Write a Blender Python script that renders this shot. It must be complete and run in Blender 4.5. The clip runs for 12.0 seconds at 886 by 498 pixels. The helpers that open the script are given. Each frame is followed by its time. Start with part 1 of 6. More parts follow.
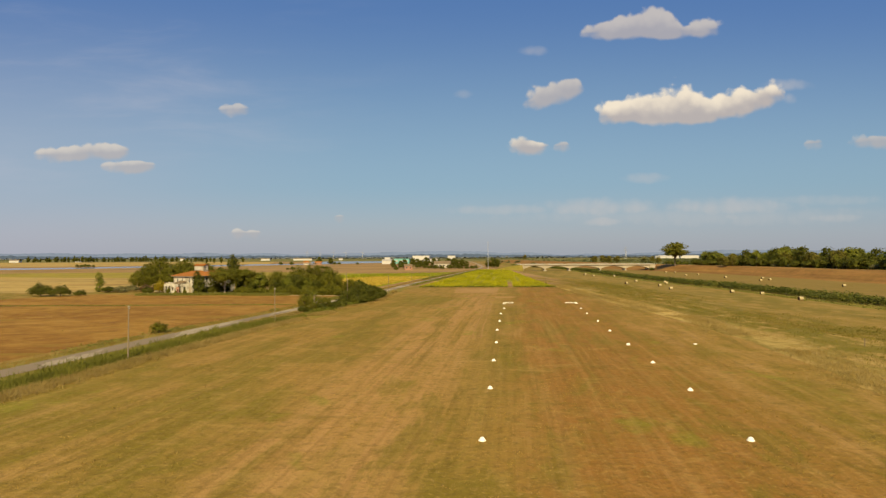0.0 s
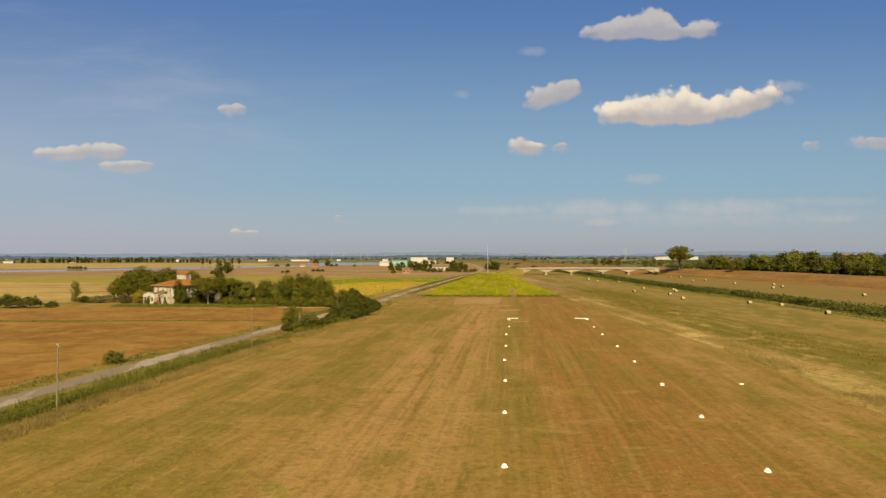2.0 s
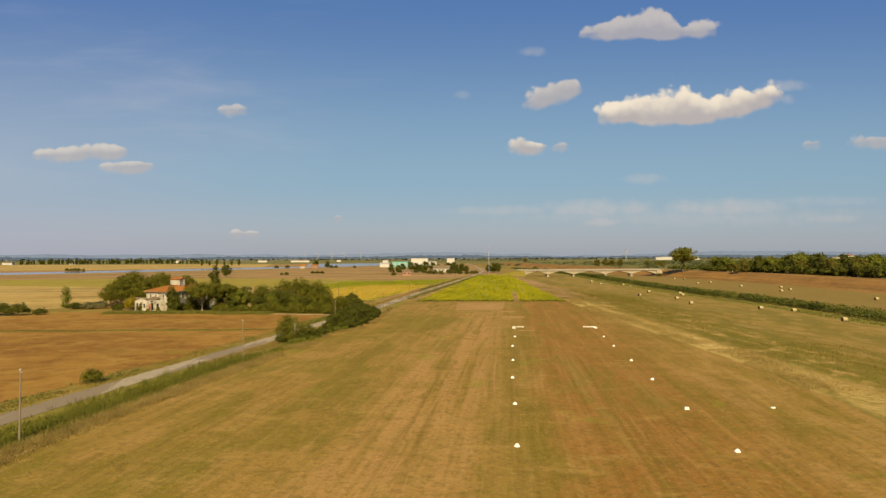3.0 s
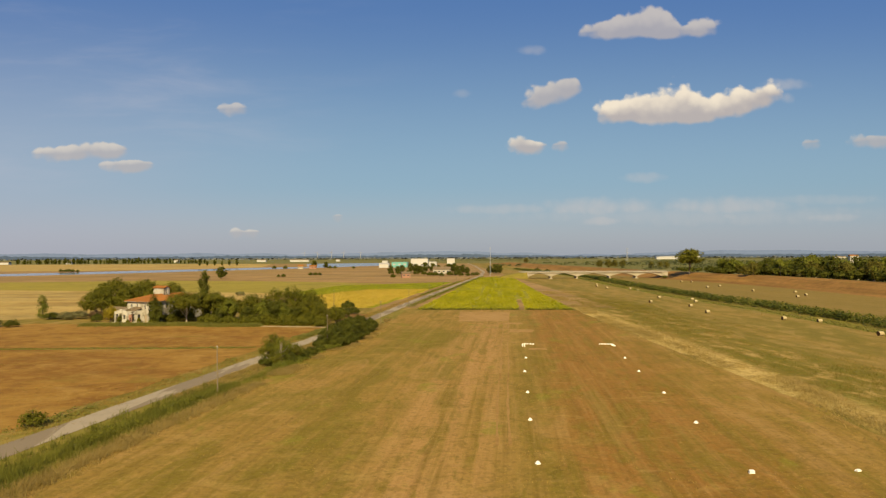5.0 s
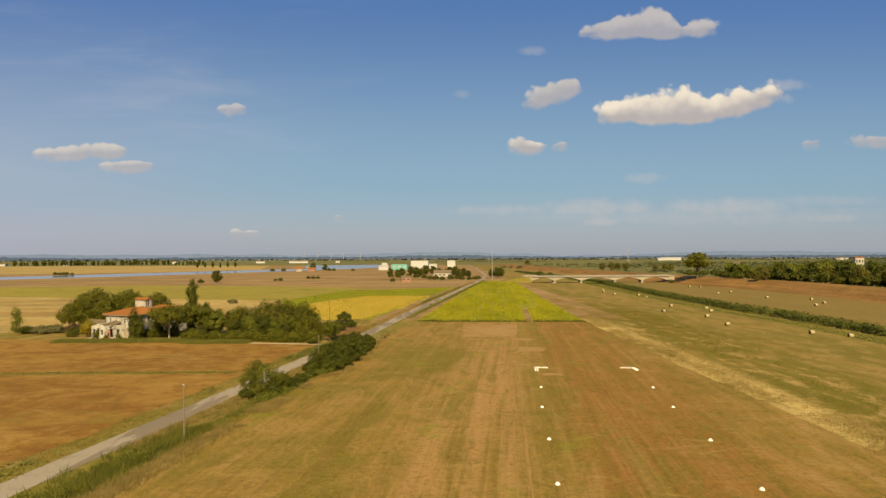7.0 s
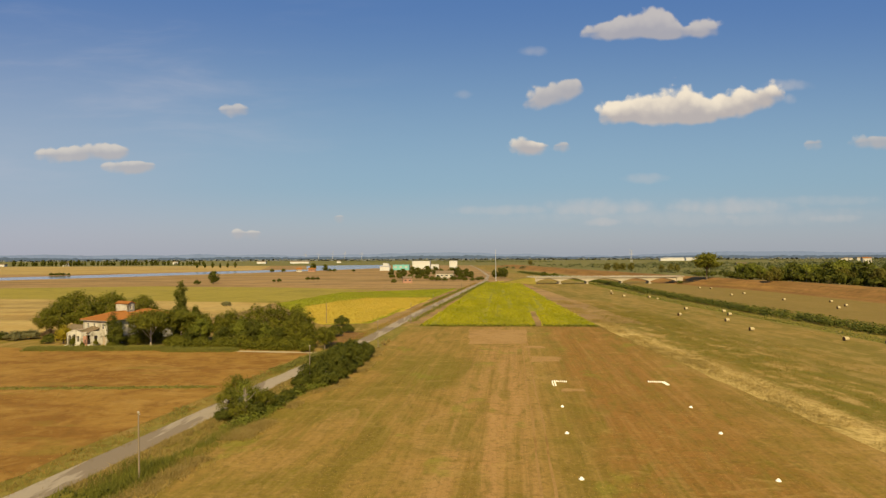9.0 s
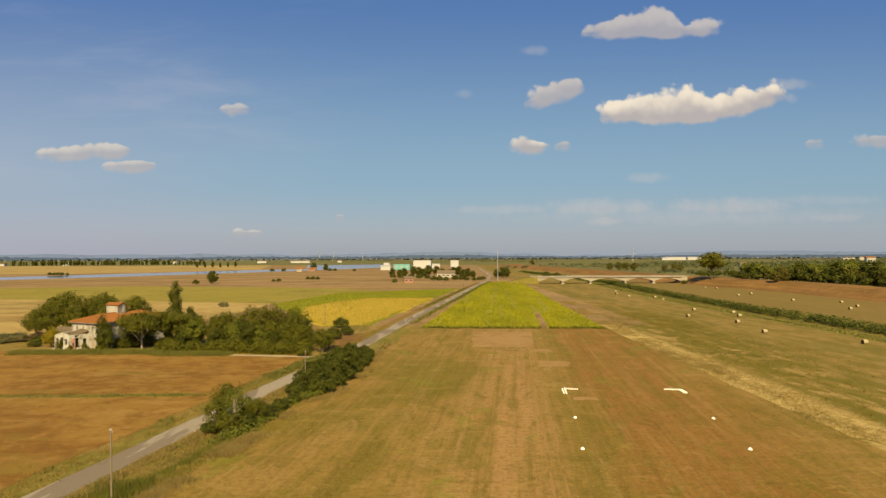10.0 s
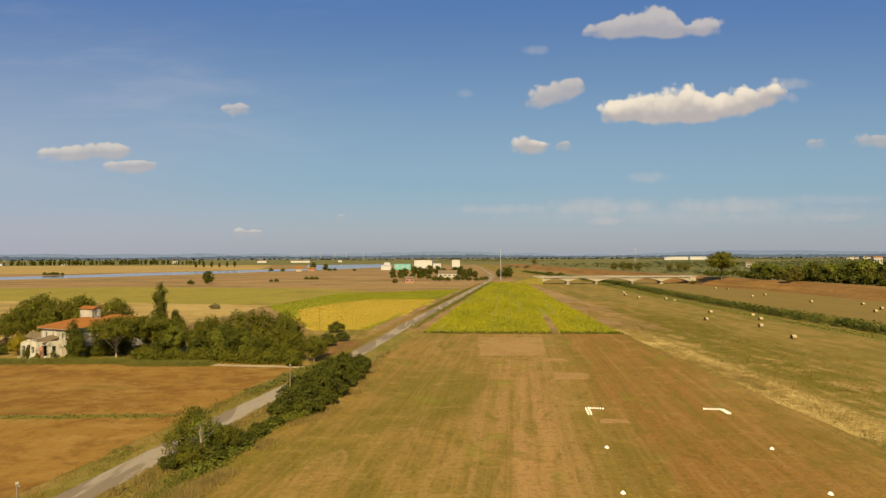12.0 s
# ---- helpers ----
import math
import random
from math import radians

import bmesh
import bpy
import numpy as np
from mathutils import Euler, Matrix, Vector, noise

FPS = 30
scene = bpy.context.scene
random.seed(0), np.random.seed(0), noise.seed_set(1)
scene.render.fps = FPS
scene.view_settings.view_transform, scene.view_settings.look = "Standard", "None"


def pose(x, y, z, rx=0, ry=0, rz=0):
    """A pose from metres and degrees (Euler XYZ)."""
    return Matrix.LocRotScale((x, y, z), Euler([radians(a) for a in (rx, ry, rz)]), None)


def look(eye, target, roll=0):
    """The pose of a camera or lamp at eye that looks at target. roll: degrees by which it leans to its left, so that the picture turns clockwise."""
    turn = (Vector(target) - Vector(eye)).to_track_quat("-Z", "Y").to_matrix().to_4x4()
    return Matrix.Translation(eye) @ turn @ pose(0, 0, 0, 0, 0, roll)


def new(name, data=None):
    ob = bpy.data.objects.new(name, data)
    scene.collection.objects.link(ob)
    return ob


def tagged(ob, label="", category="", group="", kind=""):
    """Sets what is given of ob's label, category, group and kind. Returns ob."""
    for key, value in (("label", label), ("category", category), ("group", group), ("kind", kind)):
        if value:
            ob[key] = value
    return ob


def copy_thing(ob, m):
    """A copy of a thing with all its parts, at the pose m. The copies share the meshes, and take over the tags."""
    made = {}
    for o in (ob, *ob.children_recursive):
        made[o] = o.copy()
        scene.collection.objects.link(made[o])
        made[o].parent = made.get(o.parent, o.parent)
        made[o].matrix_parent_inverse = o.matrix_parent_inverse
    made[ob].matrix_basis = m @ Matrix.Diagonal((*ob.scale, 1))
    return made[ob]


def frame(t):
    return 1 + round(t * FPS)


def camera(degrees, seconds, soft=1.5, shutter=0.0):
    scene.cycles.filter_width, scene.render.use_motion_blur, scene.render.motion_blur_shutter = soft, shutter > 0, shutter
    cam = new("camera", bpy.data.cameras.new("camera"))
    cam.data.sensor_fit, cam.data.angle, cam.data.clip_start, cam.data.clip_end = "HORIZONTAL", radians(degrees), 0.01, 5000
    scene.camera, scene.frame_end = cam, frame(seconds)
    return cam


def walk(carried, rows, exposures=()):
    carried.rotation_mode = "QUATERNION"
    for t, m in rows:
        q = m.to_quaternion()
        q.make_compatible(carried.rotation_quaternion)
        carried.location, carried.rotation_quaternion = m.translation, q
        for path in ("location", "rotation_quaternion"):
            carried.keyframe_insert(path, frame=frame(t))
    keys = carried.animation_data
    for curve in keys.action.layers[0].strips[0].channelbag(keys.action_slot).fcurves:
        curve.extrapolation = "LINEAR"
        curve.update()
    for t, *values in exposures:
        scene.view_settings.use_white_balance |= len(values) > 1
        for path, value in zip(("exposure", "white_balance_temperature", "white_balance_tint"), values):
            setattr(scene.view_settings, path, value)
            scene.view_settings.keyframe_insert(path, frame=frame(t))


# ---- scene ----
cam = camera(73.0, 12.0, 1.35)
PATH = [
    (0, (0.253, -3.34, 11.906), (0.251, -1.34, 11.931), -0.2),
    (0.5, (0.295, -0.073, 12.487), (0.296, 1.927, 12.512), -0.2),
    (1, (0.415, 3.093, 13.136), (0.418, 5.093, 13.161), -0.2),
    (1.5, (0.297, 6.247, 13.851), (0.301, 8.247, 13.875), -0.1),
    (2, (0.142, 9.284, 14.478), (0.145, 11.284, 14.504), -0.1),
    (2.5, (-0.079, 12.104, 15.173), (-0.076, 14.104, 15.198), -0.2),
    (3, (-0.232, 14.959, 15.738), (-0.23, 16.958, 15.765), -0.2),
    (5, (-0.809, 26.798, 18.107), (-0.806, 28.798, 18.13), -0.2),
    (5.5, (-0.972, 29.839, 18.722), (-0.969, 31.839, 18.746), -0.2),
    (6, (-1.154, 32.791, 19.347), (-1.151, 34.79, 19.371), -0.2),
    (6.5, (-1.338, 35.695, 20.008), (-1.334, 37.695, 20.031), -0.2),
    (7, (-1.516, 38.708, 20.57), (-1.513, 40.708, 20.595), -0.2),
    (9, (-2.243, 50.537, 20.588), (-2.245, 52.537, 20.614), -0.2),
    (9.5, (-2.437, 53.273, 20.653), (-2.44, 55.273, 20.677), -0.2),
    (10, (-2.665, 56.128, 20.669), (-2.67, 58.128, 20.693), -0.2),
    (10.5, (-2.83, 59.119, 20.67), (-2.836, 61.119, 20.694), -0.3),
    (11, (-2.956, 62.182, 20.712), (-2.962, 64.182, 20.736), -0.3),
    (11.5, (-3.137, 65.063, 20.739), (-3.145, 67.062, 20.763), -0.3),
    (12, (-3.312, 68.182, 20.64), (-3.32, 70.182, 20.663), -0.2),
]
walk(cam, [(t, look(eye, target, roll)) for t, eye, target, roll in PATH], [(0.0, 0.34, 7300.0, 10.0), (12.0, 0.34, 7300.0, 10.0)])

# ---------------------------------------------------------------- world, sun
SUN_DIR = Vector((0.02, -1.0, 0.84)).normalized()
SUN_EL = math.asin(SUN_DIR.z)
SUN_AZ = math.atan2(SUN_DIR.x, SUN_DIR.y)


class S:
    """A node socket with arithmetic, to write node trees as formulas."""

    def __init__(self, tree, sock):
        self.t, self.s = tree, sock

    def op(self, kind, *args, clamp=False):
        n = self.t.nodes.new("ShaderNodeMath")
        n.operation, n.use_clamp = kind, clamp
        for i, a in enumerate((self, *args)):
            if isinstance(a, S):
                self.t.links.new(a.s, n.inputs[i])
            else:
                n.inputs[i].default_value = a
        return S(self.t, n.outputs[0])

    def __add__(self, o): return self.op("ADD", o)
    def __sub__(self, o): return self.op("SUBTRACT", o)
    def __mul__(self, o): return self.op("MULTIPLY", o)
    def __truediv__(self, o): return self.op("DIVIDE", o)
    def max(self, o): return self.op("MAXIMUM", o)
    def min(self, o): return self.op("MINIMUM", o)
    def clamp(self): return self.op("ADD", 0.0, clamp=True)

    def ramp(self, a, b, lo=0.0, hi=1.0):
        n = self.t.nodes.new("ShaderNodeMapRange")
        n.interpolation_type = "SMOOTHSTEP"
        self.t.links.new(self.s, n.inputs[0])
        for i, v in enumerate((a, b, lo, hi)):
            n.inputs[i + 1].default_value = v
        return S(self.t, n.outputs[0])


def put(tree, sock, value):
    if isinstance(value, S):
        tree.links.new(value.s, sock)
    elif isinstance(value, (tuple, list)) and len(value) == 3 and len(sock.default_value) == 4:
        sock.default_value = (*value, 1)
    else:
        sock.default_value = value


def mix(tree, fac, a, b, blend="MIX"):
    n = tree.nodes.new("ShaderNodeMix")
    n.data_type, n.blend_type = "RGBA", blend
    put(tree, n.inputs[0], fac), put(tree, n.inputs[6], a), put(tree, n.inputs[7], b)
    return S(tree, n.outputs[2])


def noise_of(tree, vec, scale, detail=4.0, rough=0.55, warp=0.0):
    n = tree.nodes.new("ShaderNodeTexNoise")
    if vec is not None:
        tree.links.new(vec.s, n.inputs["Vector"])
    n.inputs["Scale"].default_value, n.inputs["Detail"].default_value = scale, detail
    n.inputs["Roughness"].default_value, n.inputs["Distortion"].default_value = rough, warp
    return S(tree, n.outputs[0])


def mapped(tree, vec, scale=(1, 1, 1), turn=0.0, shift=(0, 0, 0)):
    n = tree.nodes.new("ShaderNodeMapping")
    tree.links.new(vec.s, n.inputs["Vector"])
    n.inputs["Location"].default_value, n.inputs["Scale"].default_value = shift, scale
    n.inputs["Rotation"].default_value = (0, 0, radians(turn))
    return S(tree, n.outputs[0])


def combine(tree, x, y, z=0.0):
    n = tree.nodes.new("ShaderNodeCombineXYZ")
    put(tree, n.inputs[0], x), put(tree, n.inputs[1], y), put(tree, n.inputs[2], z)
    return S(tree, n.outputs[0])


def billow(tree, vec, scale, shift):
    """Rounded puffs, 1 in their middles."""
    n = tree.nodes.new("ShaderNodeTexVoronoi")
    n.feature, n.voronoi_dimensions = "SMOOTH_F1", "2D"
    add = tree.nodes.new("ShaderNodeVectorMath")
    add.operation = "ADD"
    tree.links.new(vec.s, add.inputs[0])
    k = shift * (0.9 / scale)
    tree.links.new(combine(tree, k, k).s, add.inputs[1])
    tree.links.new(add.outputs[0], n.inputs["Vector"])
    n.inputs["Scale"].default_value, n.inputs["Smoothness"].default_value = scale, 0.35
    return S(tree, n.outputs["Distance"]) * -1.3 + 1.05


# cumulus clouds of the sky: brightness, density, then lobes: azimuth and base as tangents, half width, height
CLOUDS = [
    (0.46, 0.72, [(0.270, 0.367, 0.036, 0.022), (0.302, 0.369, 0.034, 0.026), (0.345, 0.369, 0.040, 0.044), (0.368, 0.369, 0.030, 0.034), (0.402, 0.368, 0.036, 0.014), (0.443, 0.370, 0.030, 0.022)]),
    (1.00, 0.95, [(0.284, 0.227, 0.032, 0.026), (0.320, 0.226, 0.034, 0.036), (0.352, 0.225, 0.034, 0.046), (0.392, 0.224, 0.036, 0.056), (0.420, 0.225, 0.030, 0.046), (0.450, 0.229, 0.034, 0.032), (0.488, 0.236, 0.030, 0.042), (0.518, 0.245, 0.028, 0.030), (0.552, 0.256, 0.026, 0.028)]),
    (0.50, 0.75, [(0.162, 0.251, 0.027, 0.026), (0.192, 0.259, 0.030, 0.034), (0.217, 0.271, 0.020, 0.027)]),
    (0.90, 0.85, [(0.132, 0.176, 0.022, 0.024), (0.156, 0.175, 0.024, 0.011)]),
    (0.60, 0.70, [(-0.645, 0.166, 0.046, 0.013), (-0.590, 0.167, 0.046, 0.022), (-0.545, 0.170, 0.034, 0.014)]),
    (0.55, 0.65, [(-0.535, 0.146, 0.046, 0.010), (-0.510, 0.147, 0.026, 0.009)]),
    (0.50, 0.60, [(-0.348, 0.241, 0.028, 0.010)]),
    (0.50, 0.65, [(0.708, 0.181, 0.026, 0.018), (0.740, 0.183, 0.024, 0.014), (0.201, 0.178, 0.016, 0.010), (0.622, 0.180, 0.018, 0.011)]),
    (0.80, 0.45, [(-0.174, 0.060, 0.013, 0.006), (-0.345, 0.034, 0.012, 0.008), (-0.320, 0.034, 0.018, 0.005)]),
]
# thin veils: the same, and the strength
VEILS = [
    (0.150, 0.345, 0.022, 0.008, 0.30), (0.035, 0.272, 0.014, 0.007, 0.20), (0.575, 0.285, 0.036, 0.009, 0.35),
    (0.580, 0.262, 0.012, 0.009, 0.35), (0.340, 0.130, 0.035, 0.008, 0.28),
    (0.265, 0.082, 0.090, 0.014, 0.45), (0.480, 0.082, 0.110, 0.014, 0.42), (0.100, 0.078, 0.080, 0.008, 0.28), (0.430, 0.066, 0.300, 0.014, 0.20),
    (0.660, 0.062, 0.050, 0.007, 0.32), (0.270, 0.058, 0.035, 0.007, 0.40), (0.480, 0.064, 0.016, 0.006, 0.35), (0.620, 0.092, 0.100, 0.008, 0.20),
]


def build_world():
    world = bpy.data.worlds.new("sky")
    world.use_nodes = True
    scene.world = world
    t = world.node_tree
    t.nodes.clear()
    sky = t.nodes.new("ShaderNodeTexSky")
    sky.sky_type, sky.sun_disc = "NISHITA", False
    sky.sun_elevation, sky.sun_rotation = SUN_EL, SUN_AZ
    sky.altitude, sky.air_density, sky.dust_density, sky.ozone_density = 20.0, 1.0, 2.2, 1.6
    co = t.nodes.new("ShaderNodeTexCoord")
    sep = t.nodes.new("ShaderNodeSeparateXYZ")
    t.links.new(co.outputs["Generated"], sep.inputs[0])
    x, y, z = (S(t, o) for o in sep.outputs)
    ahead = y.max(0.02)
    u, v = x / ahead, z / ahead
    uv = combine(t, u, v)
    n1 = noise_of(t, uv, 13.0, 6.0, 0.58)
    n2 = noise_of(t, uv, 42.0, 5.0, 0.6)
    n3 = noise_of(t, uv, 120.0, 4.0, 0.6)
    puff1, puff2 = billow(t, uv, 26.0, n1), billow(t, uv, 62.0, n2)
    edge = (n1 - 0.5) * 0.75 + (puff1 - 0.5) * 0.48 + (puff2 - 0.5) * 0.36 + (n2 - 0.5) * 0.32 + (n3 - 0.5) * 0.20
    dense, shine = None, None
    for bright, thick, lobes in CLOUDS:
        body, high = None, None
        for (cx, base, a, h) in lobes:
            du, dv = (u - cx) / a, (v - base - 0.006) / (h * 1.02)
            up, under = dv.max(0.0), (v - base - 0.006).min(0.0) / 0.013
            g = ((du * du + up * up + under * under) * -0.45 + 1.0).max(0.0)
            g = g * g
            lift = g * (up * 0.8 - du * 0.12)
            body = g if body is None else body + g
            high = lift if high is None else high + lift
        rise = (high / body.max(0.05)).ramp(0.0, 0.25)
        d = (body - 0.40 + edge * (body * -0.25 + 1.0)).ramp(-0.10, 0.85) * (rise * -1.0 + 1.0) + (body - 0.36 + edge * (body * -0.25 + 1.0)).ramp(-0.04, 0.36) * rise
        d = d * body.ramp(0.03, 0.30) * thick
        lit = (high / body.max(0.05) * 1.15 + (puff1 - 0.5) * 0.16 + (puff2 - 0.5) * 0.12 + (n1 - 0.5) * 0.7).ramp(-0.02, 0.78) * bright
        shine = lit * d if shine is None else shine + lit * d
        dense = d if dense is None else dense.max(d)
    lit = (shine / dense.max(0.02)).clamp()
    veil = None
    for (cx, cy, a, b, k) in VEILS:
        du, dv = (u - cx) / a, (v - cy) / b
        f = ((du * du + dv * dv) * -0.5 + 1.0 + edge * 0.8).ramp(0.1, 1.3) * k
        veil = f if veil is None else veil.max(f)
    # cirrus streaks
    streak = noise_of(t, mapped(t, uv, (1.2, 6.0, 1), 8), 2.2, 5.0, 0.6, 0.3)
    cirrus = streak.ramp(0.45, 0.80) * u.ramp(0.05, -0.55) * v.ramp(0.08, 0.22) * v.ramp(0.55, 0.30) * 0.28
    low = mix(t, v.ramp(0.005, 0.125), (4.10, 4.75, 6.0), (2.25, 4.15, 6.15))
    clear = mix(t, v.ramp(0.10, 0.46), low, (0.58, 1.86, 5.2))
    col = mix(t, 0.72, S(t, sky.outputs[0]), clear)
    haze = u.ramp(-0.05, -0.80) * v.ramp(0.52, 0.10) * (streak * 0.5 + 0.75) * 0.34
    col = mix(t, haze, col, (4.7, 4.85, 6.5))
    col = mix(t, cirrus, col, (5.4, 5.6, 6.8))
    col = mix(t, veil, col, (5.9, 5.7, 5.9))
    white = mix(t, lit, (4.7, 4.50, 4.75), (8.9, 8.2, 7.1))
    col = mix(t, dense, col, white)
    bg = t.nodes.new("ShaderNodeBackground")
    t.links.new(col.s, bg.inputs[0])
    bg.inputs[1].default_value = 0.078
    out = t.nodes.new("ShaderNodeOutputWorld")
    t.links.new(bg.outputs[0], out.inputs[0])


build_world()
sun = new("sun", bpy.data.lights.new("sun", "SUN"))
sun.data.energy, sun.data.angle, sun.data.color = 5.0, radians(0.6), (1.0, 0.87, 0.55)
sun.matrix_world = look(SUN_DIR * 300, (0, 0, 0))


# ---------------------------------------------------------------- materials
def material(name):
    m = bpy.data.materials.new(name)
    m.use_nodes = True
    t = m.node_tree
    bsdf = t.nodes["Principled BSDF"]
    co = t.nodes.new("ShaderNodeNewGeometry")
    return m, t, bsdf, S(t, co.outputs["Position"])


def finish(t, bsdf, colour, rough=0.9, bump=None, strength=0.3, dist=0.05, spec=0.2):
    put(t, bsdf.inputs["Base Color"], colour)
    put(t, bsdf.inputs["Roughness"], rough)
    bsdf.inputs["Specular IOR Level"].default_value = spec
    if bump is not None:
        b = t.nodes.new("ShaderNodeBump")
        b.inputs["Strength"].default_value, b.inputs["Distance"].default_value = strength, dist
        t.links.new(bump.s, b.inputs["Height"])
        t.links.new(b.outputs[0], bsdf.inputs["Normal"])


def ground_material(name, base, other, third, patch=0.03, grain=1.5, streak=None, streak_colour=None, turn=0.0, streak_amount=0.5, fleck=0.35, furrow=0.35):
    """Soil and short growth: two colours in large patches, a third in small spots, streaks along the working direction, fine grain."""
    m, t, bsdf, p = material(name)
    big = noise_of(t, p, patch, 5.0, 0.6, 0.4)
    mid = noise_of(t, p, patch * 7, 5.0, 0.65)
    fine = noise_of(t, p, grain, 4.0, 0.7)
    c = mix(t, (big * 0.55 + mid * 0.45).ramp(0.46, 0.60), base, other)
    c = mix(t, (mid * 0.6 + fine * 0.4).ramp(0.52, 0.72), c, third)
    if streak:
        st = noise_of(t, mapped(t, p, streak, turn), 1.0, 5.0, 0.62, 0.15)
        c = mix(t, st.ramp(0.46, 0.68) * streak_amount, c, streak_colour)
        st2 = noise_of(t, mapped(t, p, (streak[0] * 3.1, streak[1] * 1.7, 1), turn, (3, 7, 0)), 1.0, 3.0, 0.6)
        c = mix(t, st2.ramp(0.35, 0.7), c, mix(t, furrow, c, (0.0, 0.0, 0.0)))
    c = mix(t, fine.ramp(0.42, 0.66) * fleck, c, mix(t, 0.5, c, (0.02, 0.015, 0.005)))
    tone = noise_of(t, p, patch * 2.7, 6.0, 0.7, 0.8)
    c = mix(t, tone.ramp(0.52, 0.40) * 0.30, c, mix(t, 0.5, c, third))
    c = mix(t, tone.ramp(0.52, 0.66) * 0.35, c, mix(t, 0.5, c, (0.02, 0.018, 0.003)))
    finish(t, bsdf, c, 0.95, fine, 0.5, 0.12, 0.1)
    return m


HEADING = 6.6          # the airstrip's direction, degrees east of the y axis


def meadow_material():
    """Rough unmown grass: a straw band along the airstrip, dark olive growth past it, cut brown-olive hay meadow beyond."""
    m, t, bsdf, p = material("meadow_grass")
    sep = t.nodes.new("ShaderNodeSeparateXYZ")
    t.links.new(p.s, sep.inputs[0])
    x, y = S(t, sep.outputs[0]), S(t, sep.outputs[1])
    edge = (y * -1.0 + 80.0).max(0.0) * -0.165 + (y - 232.0).max(0.0) * 0.054 + 43.3
    off = x - edge
    big = noise_of(t, mapped(t, p, (1.0, 0.35, 1), 4), 0.055, 6.0, 0.62, 0.6)
    mid = noise_of(t, mapped(t, p, (1.0, 0.5, 1), 4, (3, 8, 0)), 0.24, 6.0, 0.68, 0.5)
    fine = noise_of(t, p, 1.1, 5.0, 0.75)
    lines = noise_of(t, mapped(t, p, (0.30, 0.010, 1), 5), 1.0, 4.0, 0.6, 0.3)
    c = mix(t, big.ramp(0.42, 0.56), (0.238, 0.152, 0.031), (0.166, 0.125, 0.018))
    c = mix(t, mid.ramp(0.50, 0.60) * 0.60, c, (0.340, 0.214, 0.068))
    c = mix(t, mid.ramp(0.49, 0.39) * 0.60, c, (0.136, 0.106, 0.015))
    c = mix(t, lines.ramp(0.51, 0.62) * 0.34, c, (0.325, 0.204, 0.064))
    c = mix(t, lines.ramp(0.46, 0.38) * 0.32, c, (0.165, 0.112, 0.020))
    c = mix(t, off.ramp(62.0, 82.0) * 0.40, c, (0.240, 0.166, 0.046))
    c = mix(t, off.ramp(14.0, 34.0) * 0.20, c, (0.225, 0.160, 0.040))
    c = mix(t, off.ramp(66.0, 76.0) * 0.55, c, (0.190, 0.124, 0.032))
    wob = off + (big - 0.5) * 30.0 + (mid - 0.5) * 14.0
    rough = wob.ramp(3.5, 6.5) * wob.ramp(27.0, 19.0) * y.ramp(330.0, 240.0)
    c = mix(t, rough * (big * 0.35 + mid * 0.65).ramp(0.56, 0.44) * 0.70, c, (0.145, 0.122, 0.014))
    c = mix(t, rough * (mid * 0.65 + fine * 0.35).ramp(0.52, 0.59) * 0.65, c, (0.400, 0.270, 0.084))
    wob = off + (mid - 0.5) * 15.0 + (fine - 0.5) * 4.0 + (big - 0.5) * 8.0
    dry = wob.ramp(-1.6, 1.2) * wob.ramp(8.0, 4.0) * y.ramp(345.0, 310.0) * y.ramp(50.0, 150.0, 0.35, 1.0)
    c = mix(t, dry * (big * 0.5 + mid * 0.5).ramp(0.36, 0.46), c, mix(t, fine.ramp(0.40, 0.60), (0.540, 0.380, 0.130), (0.400, 0.272, 0.078)))
    c = mix(t, fine.ramp(0.44, 0.68) * 0.35, c, mix(t, 0.55, c, (0.02, 0.015, 0.003)))
    finish(t, bsdf, c, 0.95, fine, 0.8, 0.15, 0.1)
    return m


MEADOW = meadow_material()


